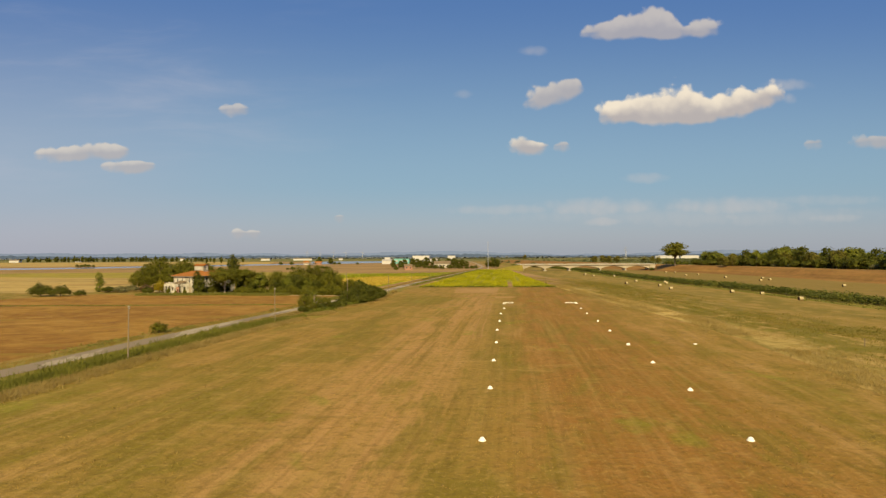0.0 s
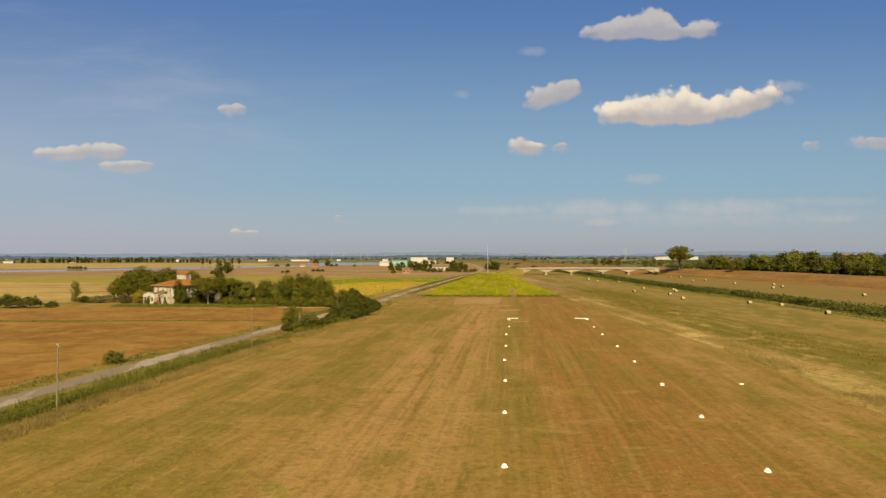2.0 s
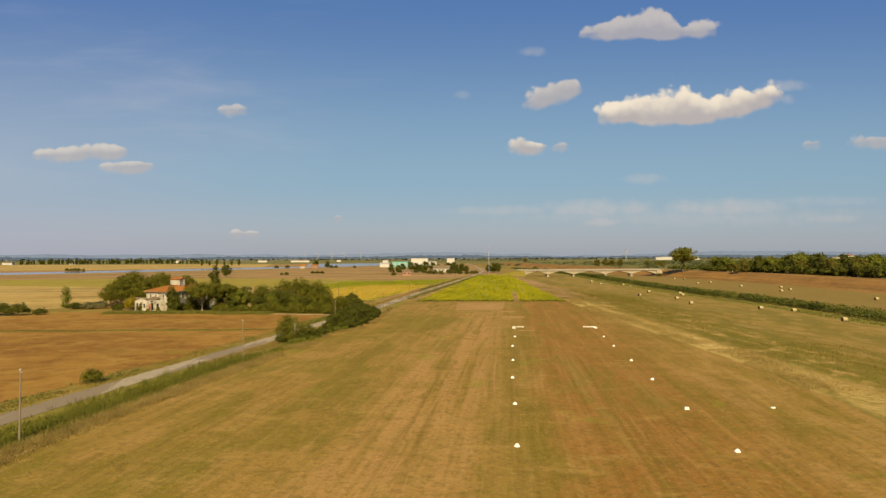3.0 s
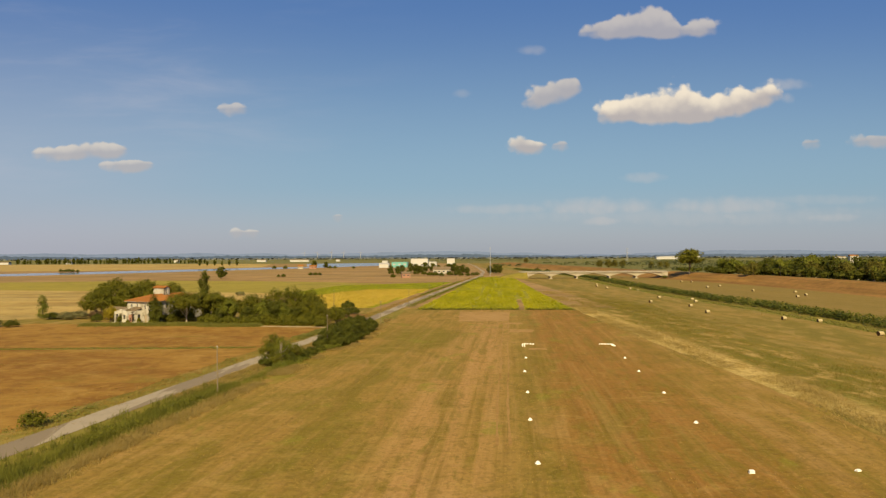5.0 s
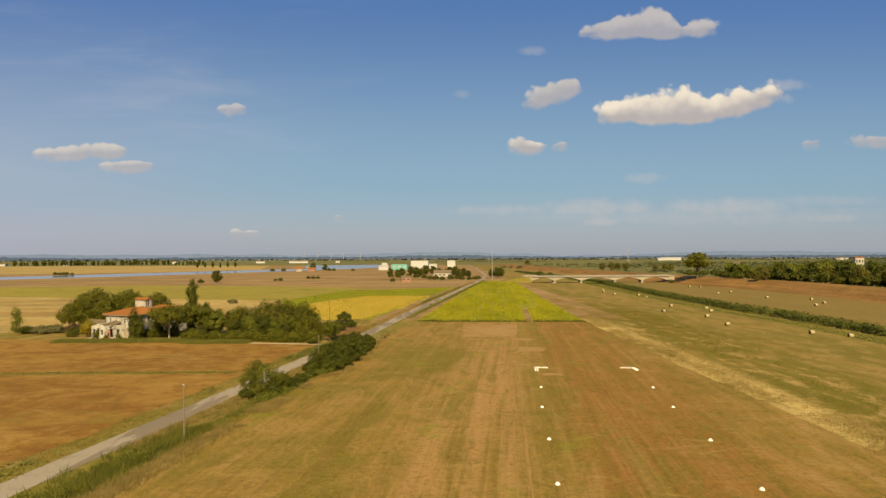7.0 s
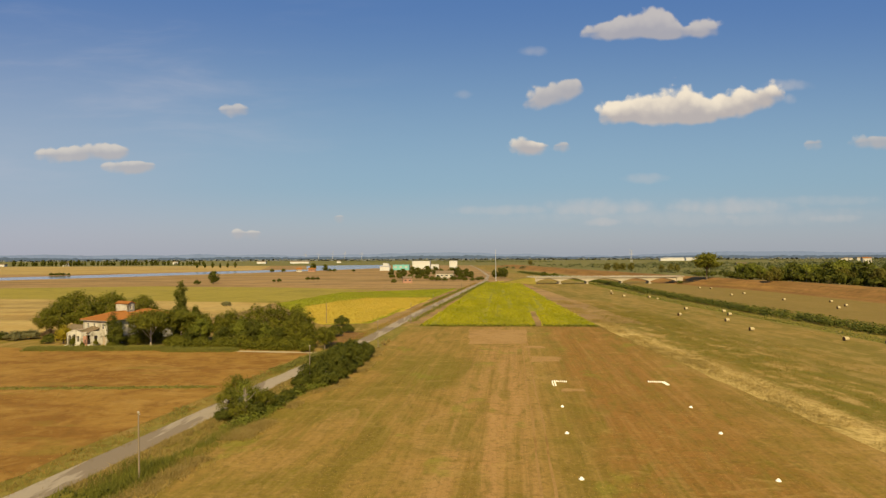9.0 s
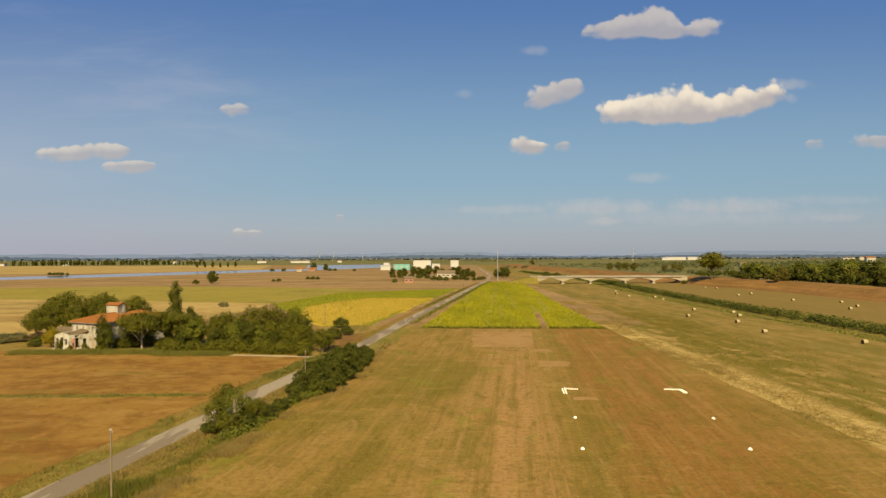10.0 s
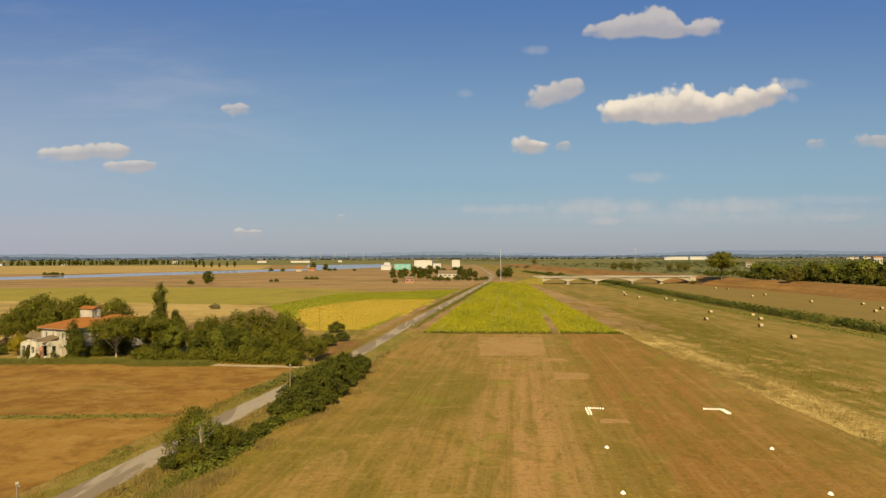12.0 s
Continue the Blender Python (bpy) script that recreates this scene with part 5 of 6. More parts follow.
# ---------------------------------------------------------------- hedge and trees beside the lane
hedge_a = make_tree("hedge_tree", 5.2, 6.8, "dense dark green broadleaf hedge tree beside the lane", mat=LEAF_DARK, seed=3, trunk=0.1, count=10400, leaf=0.145, shape="round", group="hedge beside the lane")
plant_group(hedge_a, [(-23.6, 150.0, 0.84, 0.3), (-21.6, 154.5, 1.04, 1.7), (-23.6, 159.5, 0.86, 2.9), (-20.6, 160.5, 0.90, 4.4), (-22.4, 166.0, 1.08, 5.2), (-19.8, 169.0, 0.84, 0.9), (-21.2, 175.0, 0.94, 3.6), (-19.2, 179.5, 0.66, 2.2)])
hedge_b = make_tree("hedge_bush", 3.4, 5.2, "rounded dark green hedge bush beside the lane", "bush", LEAF_DARK, 5, 0.05, 6000, 0.135, "bush", group="hedge beside the lane")
plant_group(hedge_b, [(-21.2, 147.0, 0.90, 0.1), (-25.0, 147.4, 0.95, 2.0), (-20.0, 151.5, 0.85, 3.2), (-19.2, 157.0, 0.85, 1.2), (-18.7, 163.0, 0.80, 4.0), (-18.3, 168.0, 0.80, 5.0), (-18.2, 173.0, 0.80, 0.7),
                      (-18.4, 178.5, 0.72, 2.4), (-18.7, 183.0, 0.62, 3.9), (-25.2, 154.0, 0.80, 1.0), (-25.8, 133.8, 0.70, 2.2), (-26.8, 129.0, 0.70, 4.6), (-30.4, 127.4, 0.62, 0.5), (-25.0, 137.4, 0.62, 1.5), (-24.2, 141.5, 0.50, 3.0), (-28.0, 136.4, 0.62, 5.6)])
hedge_c = make_tree("hedge_tree", 5.0, 5.2, "loose green hedge tree beside the lane", mat=LEAF, seed=8, trunk=0.16, count=4400, leaf=0.105, group="hedge beside the lane")
plant_group(hedge_c, [(-31.0, 133.6, 0.92, 0.4), (-28.4, 133.0, 0.78, 2.1), (-30.6, 129.4, 0.80, 4.1), (-26.4, 131.6, 0.68, 1.0), (-28.6, 127.6, 0.66, 5.9), (-29.0, 185.0, 1.15, 3.0), (-28.6, 190.5, 0.95, 5.4)])
bare = make_tree("half_bare_tree", 4.4, 3.2, "half-bare grey tree standing in the hedge", mat=LEAF_OLIVE, seed=11, trunk=0.25, count=700, leaf=0.10, bark=DEADWOOD)
bare.matrix_basis = planted(-28.4, 129.6, 1.20, 0.5)
low_bush = make_tree("roadside_bush", 2.3, 3.3, "loose round green bush at the stubble field's edge", "bush", LEAF, 13, 0.05, 1900, 0.10, "bush")
low_bush.matrix_basis = planted(-44.6, 91.0)
lane_bush = make_tree("roadside_bush", 3.6, 5.6, "dark green bush where the lane leaves the trees", "bush", LEAF_DARK, 14, 0.05, 5040, 0.13, "bush")
plant_group(lane_bush, [(-33.0, 231, 1.0, 0.0), (-28.4, 214, 0.8, 2.0), (-30.5, 206, 1.0, 1.0)])

# ---------------------------------------------------------------- the grove round the farmhouse
HEDGE_FOOT = [(120, -28.0), (125, -25.4), (131, -24.4), (137, -23.8), (142, -22.8), (145, -20.4), (152, -19.3), (159, -18.2), (170, -17.4), (183, -17.8)]
GROVE = "grove round the farmhouse"
g1 = make_tree("grove_tree", 9.2, 9.0, "broad green tree in the grove by the farmhouse", mat=LEAF, seed=21, trunk=0.12, count=10200, leaf=0.155, group=GROVE)
plant_group(g1, [(-43.0, 195, 1.08, 0.2), (-56.0, 197, 0.74, 1.9), (-36.8, 191, 0.78, 3.1), (-61.5, 199, 0.72, 4.5), (-48.6, 199, 0.92, 2.7), (-57.5, 207, 0.74, 0.8), (-39.0, 201, 0.88, 5.5), (-33.5, 187, 0.62, 1.2), (-73.5, 198.5, 0.80, 2.2), (-70.0, 204, 0.78, 0.3), (-66.0, 198, 0.74, 3.7), (-75.0, 219, 0.66, 4.9)])
g2 = make_tree("grove_tree", 7.6, 8.0, "dark green dense tree in the grove", mat=LEAF_DARK, seed=24, trunk=0.1, count=9800, leaf=0.15, group=GROVE)
plant_group(g2, [(-47.0, 191.5, 0.84, 0.6), (-54.5, 191.5, 0.72, 2.6), (-65.5, 204, 0.86, 5.0), (-31.2, 194, 0.66, 1.0), (-40.5, 189.0, 0.72, 4.0), (-75.0, 193.0, 0.72, 1.4), (-62.0, 191.6, 0.66, 3.3), (-35.4, 197, 0.78, 5.2)])
g3 = make_tree("grove_tree", 7.0, 6.5, "yellowish olive-green tree in the grove", mat=LEAF_OLIVE, seed=27, trunk=0.1, count=9408, leaf=0.16, group=GROVE)
plant_group(g3, [(-60.5, 194, 0.92, 1.1), (-51.0, 195, 0.98, 3.3), (-44.5, 191.5, 0.86, 4.6), (-70.5, 214, 0.9, 2.0)])
g4 = make_tree("understory_bush", 3.8, 6.0, "low green bush along the grove's edge", "bush", LEAF, 29, 0.05, 3800, 0.165, "bush", group=GROVE)
rng = np.random.default_rng(30)
front = [(-63.8, 190, 0.8, 0.9), (-79.0, 188.8, 0.5, 2.3), (-32.0, 181, 0.8, 4.2), (-75.0, 193.0, 1.0, 1.2), (-73.2, 197, 1.1, 2.0), (-77.2, 193.6, 0.9, 3.1), (-66.5, 192.5, 1.0, 0.2)]
front += [(x + rng.uniform(-1, 1), 189.0 - 0.19 * max(x + 55, 0) + rng.uniform(-0.6, 1.2), rng.uniform(0.62, 1.25), rng.uniform(0, 6.28)) for x in np.arange(-62, -34, 2.3)]
plant_group(g4, front)
pine = make_tree("umbrella_pine", 8.8, 10.5, "broad umbrella pine with visible pale trunk", mat=LEAF, seed=31, trunk=0.42, count=12768, leaf=0.16, shape="umbrella", bark=DEADWOOD)
plant_group(pine, [(-70.5, 190.2, 0.98, 0.4), (-66.0, 196, 0.95, 2.6)])
cyp = make_tree("cypress", 7.4, 2.5, "dark upright cypress beside the farmhouse wall", mat=LEAF_DARK, seed=33, trunk=0.04, count=6720, leaf=0.13, shape="column")
plant_group(cyp, [(-79.6, 190.6, 1.0, 0.0), (-77.6, 189.6, 0.8, 2.0)])
poplar = make_tree("poplar", 12.8, 3.8, "tall slender dark poplar behind the grove", mat=LEAF_DARK, seed=35, trunk=0.08, count=8736, leaf=0.16, shape="column")
poplar.matrix_basis = planted(-86.8, 243.0, 1.02, 0.0)
pop2 = make_tree("grove_tree", 9.4, 5.4, "pointed dark tree behind the grove", mat=LEAF_DARK, seed=36, trunk=0.08, count=8063, leaf=0.16, group=GROVE)
plant_group(pop2, [(-79.0, 236, 0.66, 0.0), (-88.0, 236, 0.6, 2.0), (-67.0, 222, 0.7, 1.0), (-75.5, 232, 0.62, 3.0)])
b1 = make_tree("grove_tree", 9.6, 10.0, "large dark tree behind the farmhouse", mat=LEAF, seed=41, trunk=0.12, count=9000, leaf=0.17, group=GROVE)
plant_group(b1, [(-111.0, 222, 1.05, 1.2), (-105.0, 219, 1.18, 2.2), (-98.5, 224, 1.12, 3.3), (-91.5, 228, 1.0, 5.0), (-110.5, 214, 0.74, 0.7), (-106, 212, 0.88, 1.7), (-99.5, 214.5, 0.95, 0.4), (-94, 219, 1.05, 2.9)])
yb = make_tree("yellow_bush", 5.0, 3.9, "yellow-green bush against the ruined outbuilding", "bush", LEAF_YELLOW, 43, 0.05, 5040, 0.11, "bush")
yb.matrix_basis = planted(-93.4, 194.2, 1.15)
br = make_tree("withered_bush", 3.6, 5.2, "withered grey-brown bush beside the barn", "bush", LEAF_BROWN, 44, 0.05, 5040, 0.12, "bush")
plant_group(br, [(-97.0, 200.5, 1.05, 0), (-102.6, 203, 0.9, 2), (-94.6, 200.0, 0.8, 4)])
dry = make_tree("withered_shrub", 1.6, 1.8, "small withered straw-coloured shrub at the airstrip's corner", "bush", HAYGRASS, 50, 0.05, 700, 0.10, "bush")
plant_group(dry, [(-16.2, 190.5, 1.0, 0), (-15.6, 196, 0.7, 2)])
ivy = make_tree("ivy_bush", 2.5, 1.6, "green ivy bush growing through the broken wall", "bush", LEAF, 45, 0.05, 1680, 0.08, "bush")
plant_group(ivy, [(-88.6, 190.0, 1.15, 0), (-87.2, 193.4, 1.25, 4.0), (-85.9, 189.0, 0.6, 5.0), (-83.6, 190.6, 0.75, 1), (-82.6, 193.6, 0.9, 2)])
fb = make_tree("field_bush", 4.9, 9.0, "wide dark bush at the stubble field's far edge", "bush", LEAF_DARK, 46, 0.05, 5600, 0.16, "bush")
plant_group(fb, [(-124.5, 182, 1.0, 0), (-118.0, 181.5, 0.85, 1.4), (-112.5, 182.5, 0.5, 2.0)])
ft = make_tree("field_tree", 6.8, 2.8, "thin upright olive tree at the field's corner", mat=LEAF_OLIVE, seed=47, trunk=0.08, count=3695, leaf=0.13, shape="column")
ft.matrix_basis = planted(-119.5, 205)
rb = make_tree("reedy_bush", 3.0, 6.0, "pale reedy bush beside the farm track", "bush", LEAF_SILVER, 48, 0.05, 5040, 0.13, "bush")
plant_group(rb, [(-107.5, 203, 1.0, 0), (-104, 206, 0.9, 1.5), (-112.5, 205, 0.8, 2.2), (-109.8, 200.6, 0.9, 4.0), (-115.6, 204.0, 0.8, 5.1), (-94.2, 304, 0.85, 3.0)])
plant_group(make_tree("dark_bush", 2.8, 6.0, "dark green bush beside the farm track", "bush", LEAF_DARK, 49, 0.05, 4704, 0.13, "bush"), [(-114.5, 201.5, 0.9, 0), (-100.0, 199.8, 0.9, 1.0), (-97.8, 195, 0.7, 2.0)])

# ---------------------------------------------------------------- scattered trees of the plain
f1 = make_tree("field_tree", 10.4, 9.6, "dark round tree alone in the brown field", mat=LEAF_DARK, seed=51, trunk=0.1, count=2560, leaf=0.45)
plant_group(f1, [(-181, 515.6, 1.0, 0), (51.5, 622, 1.0, 1.0), (56.5, 632, 0.95, 2.2), (46.8, 628, 0.8, 0.4), (-42, 640, 0.9, 3.0), (14, 606, 0.85, 4.0), (-30, 690, 0.95, 1.5), (-20, 700, 1.1, 2.7), (20, 640, 0.9, 5.0), (-195, 935, 1.2, 0.9), (-176, 930, 1.0, 2.0), (-36, 700, 1.0, 0.2), (-12, 720, 1.0, 1.1), (-5, 690, 0.8, 2.0), (6, 655, 1.0, 3.1), (12, 662, 1.05, 4.3), (-24, 655, 0.8, 5.2), (-48, 660, 0.75, 0.7), (24, 622, 0.7, 2.6), (-58, 690, 0.8, 1.6)])
f2 = make_tree("field_bush", 4.2, 6.4, "low dark bush in the brown fields", "bush", LEAF_DARK, 53, 0.05, 1120, 0.34, "bush")
plant_group(f2, [(-190.6, 507.7, 1.0, 0), (-139.4, 550, 0.8, 1), (-144, 551, 0.6, 2), (-125.5, 594, 0.8, 3), (-121, 594, 0.85, 4), (-117, 595, 0.75, 5), (-41.5, 524, 0.9, 1.1), (-7, 560, 1.2, 2.2), (-12, 566, 1.1, 3.1), (-1.5, 556, 1.0, 4.0),
                  (6, 570, 1.2, 5.0), (12, 575, 1.1, 0.2), (-18, 600, 1.1, 1.2), (-26, 610, 1.2, 2.0), (-34, 615, 1.2, 3.4), (-44, 620, 1.3, 4.8), (-52, 628, 1.2, 0.6), (16, 560, 0.9, 1.9), (22, 556, 0.9, 2.9), (27, 566, 0.9, 4.1), (31, 578, 0.9, 5.1),
                  (-240, 880, 1.3, 0.3), (-225, 884, 1.3, 1.3), (-165, 905, 1.2, 2.3), (-158, 905, 1.2, 3.3), (-130, 900, 1.0, 0.5), (100, 660, 1.6, 0.8), (112, 668, 1.5, 1.8), (-462, 752, 1.0, 0.4), (-457, 753, 0.9, 2.4), (-452, 752, 1.05, 1.4), (-447, 751, 0.95, 3.3), (-442, 752, 0.8, 5.0)])
row = make_tree("row_tree", 12.5, 6.4, "small dark tree in a distant row", mat=LEAF_DARK, seed=55, trunk=0.06, count=420, leaf=0.95, group="distant row of trees")
rng = np.random.default_rng(55)
plant_group(row, [(-1050 + 6.6 * k + rng.uniform(-2, 2), 1500 + 2.6 * k + rng.uniform(-6, 6), rng.uniform(0.8, 1.5), k * 1.3) for k in range(50) if k % 9 != 5] +
            [(-1046 + 9.0 * k + rng.uniform(-5, 5), 1515 + 3.6 * k + rng.uniform(-6, 6), rng.uniform(0.6, 1.1), k * 1.7) for k in range(46) if k % 3] +
            [(-480 + 12 * k, 1210 + 8 * k, rng.uniform(0.7, 1.1), k) for k in range(6)] + [(-690 + 9 * k, 1560 + 3 * k, rng.uniform(0.6, 1.2), k) for k in range(9)])

# ---------------------------------------------------------------- trees behind the levee
big = make_tree("big_tree", 20.0, 25.0, "large dark spreading tree on the levee's crest", mat=LEAF, seed=61, trunk=0.40, count=5200, leaf=0.60)
big.matrix_basis = planted(191.5, 492)
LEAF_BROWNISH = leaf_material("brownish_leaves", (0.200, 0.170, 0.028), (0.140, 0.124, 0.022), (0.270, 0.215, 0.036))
LW = "wood behind the levee"
protos = [make_tree("wood_tree", 13.2, 11.5, "green broadleaf tree in the wood behind the levee", mat=LEAF_DARK, seed=63, trunk=0.10, count=900, leaf=0.66, bark=DEADWOOD, group=LW),
          make_tree("wood_tree", 14.0, 10.5, "olive-green tree in the wood behind the levee", mat=LEAF_OLIVE, seed=64, trunk=0.14, count=850, leaf=0.66, bark=DEADWOOD, group=LW),
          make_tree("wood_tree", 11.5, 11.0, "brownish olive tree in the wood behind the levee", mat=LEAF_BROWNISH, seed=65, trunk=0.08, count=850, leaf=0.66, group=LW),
          make_tree("wood_bush", 5.6, 9.0, "low green bush at the levee's back slope", "bush", LEAF_DARK, 66, 0.05, 520, 0.51, "bush", group=LW),
          make_tree("wood_bush", 4.6, 7.0, "pale silvery willow bush behind the levee", "bush", LEAF_SILVER, 67, 0.05, 588, 0.44, "bush", group=LW)]
spots = [[], [], [], [], []]
rng = np.random.default_rng(66)
for _ in range(300):
    y = rng.uniform(150, 530)
    f = interp(y, LEVEE_FOOT)
    x = f + 29 + 120 * rng.uniform(0, 1) ** 1.4
    if x + 2 < 0.478 * (y - 50):
        continue
    k = rng.choice(3, p=[0.4, 0.3, 0.3])
    spots[k].append((x, y, rng.uniform(0.62, 1.32) if y < 430 else rng.uniform(0.70, 1.08), rng.uniform(0, 6.28)))
for _ in range(110):
    y = rng.uniform(400, 545)
    x = rng.uniform(0.520, 0.80) * (y - 50) - 2
    if x > interp(y, LEVEE_FOOT) + 28:
        spots[rng.choice(3, p=[0.4, 0.35, 0.25])].append((x, y, rng.uniform(0.68, 1.12), rng.uniform(0, 6.28)))
for _ in range(170):
    y = rng.uniform(150, 500)
    f = interp(y, LEVEE_FOOT)
    k = 3 if rng.uniform() < 0.78 else 4
    spots[k].append((f + 26 + 16 * rng.uniform(), y, rng.uniform(0.6, 1.35), rng.uniform(0, 6.28)))
spots[2] += [(204, 430, 0.85, 0.4), (210, 432, 0.8, 1.9), (214, 800, 1.3, 0.5), (224, 806, 1.2, 1.5), (204, 806, 1.2, 2.4), (236, 812, 1.2, 3.3), (262, 748, 1.1, 4.2), (271, 752, 1.05, 5.0), (253, 752, 1.0, 0.9), (150, 1100, 1.2, 2.0)]
spots[3] += [(203, 468, 0.9, 0.4), (208, 474, 0.8, 2.0), (206, 458, 0.9, 3.0), (212, 462, 1.0, 1.1), (178, 508, 0.6, 2.6), (212, 560, 1.0, 0.3), (226, 575, 1.2, 1.4), (240, 590, 1.1, 2.5), (255, 600, 1.2, 3.7), (270, 580, 1.2, 4.4)]
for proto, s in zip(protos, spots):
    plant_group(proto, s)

# ---------------------------------------------------------------- reeds, crops and grasses
rng = np.random.default_rng(71)


def clump_stuff(name, pts, size, height, mat, label, category, per=5, leaf=0.3):
    """Bushy clumps of leaves at many points: kind stuff."""
    p = np.repeat(pts, per, axis=0)
    n = len(p)
    d = rng.normal(0, 1, (n, 3))
    d[:, 2] = np.abs(d[:, 2])
    d /= np.linalg.norm(d, axis=1)[:, None]
    sc = np.repeat(rng.uniform(0.6, 1.25, len(pts)), per)[:, None]
    q = p + d * np.array([size, size, height]) * sc
    v, f = leaves(q, 0.5 * d + np.array([0, 0, 0.7]), leaf, rng)
    v[:, 2] = np.maximum(v[:, 2], np.repeat(p[:, 2], 4) + 0.01)
    return stuff(name, v, f, mat, label, category)


reed = []
for _ in range(6400):
    y = rng.uniform(60, 900)
    if noise.noise((y * 0.05, 2.0, 9.0)) + 0.5 * noise.noise((y * 0.16, 5.0, 9.0)) < -0.40:
        continue
    c = interp(y, CHANNEL)
    w = 3.0 + 3.0 * noise.noise((y * 0.035, 0.0, 4.0))
    x = c + 4.2 + 2.2 * noise.noise((y * 0.02, 6.0, 4.0)) + rng.uniform(-w, w)
    reed.append((x, y, gz(x, y) + 0.6 * (0.6 + 0.8 * noise.noise((x * 0.15, y * 0.05, 2.0)))))
clump_stuff("reed_bed", np.array(reed), 0.9, 1.9, REED, "dark green reeds and scrub along the channel", "reeds", 11, 0.28)
p = [(interp(y, CHANNEL) - 6.5 + rng.normal(0, 3.8), y) for y in rng.uniform(60, 620, 6000)]
clump_stuff("channel_weeds", with_z(p), 0.6, 0.45, PALEWEED, "lighter green weeds on the channel's bank", "weeds", 5, 0.20)
p = [(interp(y, CHANNEL) + 11 + rng.normal(0, 1.8), y) for y in rng.uniform(60, 620, 1600)]
clump_stuff("channel_weeds", with_z(p), 0.6, 0.5, WEED, "green weeds on the channel's far bank", "weeds", 4, 0.26)

FIELD_R = [(-9.5, 229), (43, 226.5), (46, 305), (51, 400), (56, 505), (46, 545), (30, 520), (24, 480)]
GAP = [(226, 25.8), (300, 33.5), (335, 37.0), (420, 43.5)]


def crop_rows(poly, spacing, along, slope, jitter, keep):
    """Plants in rows that run along y with a slope in x."""
    out = []
    lo, hi = np.array(poly).min(0), np.array(poly).max(0)
    ks = np.arange(lo[0] - slope * (hi[1] - lo[1]), hi[0], spacing)
    ys = np.arange(lo[1], hi[1], along)
    gx, gy = np.meshgrid(ks, ys)
    pts = np.stack([(gx + slope * (gy - lo[1])).ravel(), gy.ravel()], 1)
    pts += rng.normal(0, jitter, pts.shape)
    pts = pts[inside(pts, poly)]
    return np.array([q for q in pts if keep(q)])


def keep_right(q):
    if abs(q[0] - interp(q[1], GAP)) < 1.1 and q[1] < 278:
        return False
    lane = q[0] - 0.10 * q[1]
    return noise.noise((lane * 0.33, q[1] * 0.012, 7.0)) + 0.5 * noise.noise((q[0] * 0.2, q[1] * 0.09, 2.0)) > -0.42 and rng.uniform() < (1.0 if q[1] < 330 else 0.6)


track = [(interp(y, GAP) - 1.0, y) for y in range(227, 276, 6)] + [(interp(y, GAP) + 1.0, y) for y in range(275, 226, -6)]
sheet("field_track", track, 0.05, BROWN, "bare earth track through the crop", 0.7, 2.0)
crop = crop_rows(FIELD_R, 0.95, 1.0, 0.10, 0.22, keep_right)
clump_stuff("crop_plants", with_z(crop), 0.46, 0.55, CROP, "yellowing leafy crop plants in rows", "crop", 8, 0.16)
p = np.array([(x, 228.6 - 0.05 * (x + 9.5) + rng.normal(0, 0.35)) for x in rng.uniform(-9.0, 43, 520) if abs(x - 26) > 1.1])
clump_stuff("crop_margin", with_z(p), 0.45, 0.62, WEED, "green weedy margin along the crop's edge", "crop", 9, 0.14)
RIPE = [(-39, 234), (-27, 238), (-14, 300), (-8, 352), (-42, 350), (-60, 300), (-52, 262)]
FIELD_L = [(-25, 236), (-39, 233), (-53, 262), (-77, 316), (-62, 398), (-34, 412), (6, 437)]
sheet("field_ripe", RIPE, 0.045, RIPEGROUND, "ripe golden part of the crop field", 2.5, 3.0)
left = crop_rows(FIELD_L, 1.0, 1.15, 0.12, 0.3, lambda q: True)
ripe_mask = inside(left + np.array([(3.0 * noise.noise((a * 0.07, b * 0.07, 1.0)), 6.0 * noise.noise((a * 0.05, b * 0.05, 5.0))) for a, b in left]), RIPE)
clump_stuff("crop_plants", with_z(left[ripe_mask]), 0.55, 0.34, CROP_RIPE, "ripe golden-yellow crop plants", "crop", 7, 0.15)
clump_stuff("crop_plants", with_z(left[~ripe_mask]), 0.5, 0.45, CROP_GREEN, "green crop plants round the ripe part", "crop", 6, 0.18)

p = np.array([(interp(y, HEDGE_FOOT) - 0.6 - abs(rng.normal(0, 1.2)), y) for y in rng.uniform(123, 184, 950)])
clump_stuff("hedge_scrub", with_z(p), 0.75, 0.85, LEAF_OLIVE, "tangled green scrub along the hedge's foot", "scrub", 14, 0.12)
p = np.array([(x, 187.4 - 0.19 * max(x + 55, 0) + rng.normal(0, 0.9)) for x in rng.uniform(-66, -32, 480)])
clump_stuff("grove_scrub", with_z(p), 0.9, 1.6, LEAF, "tangled green scrub along the grove's edge", "scrub", 18, 0.15)
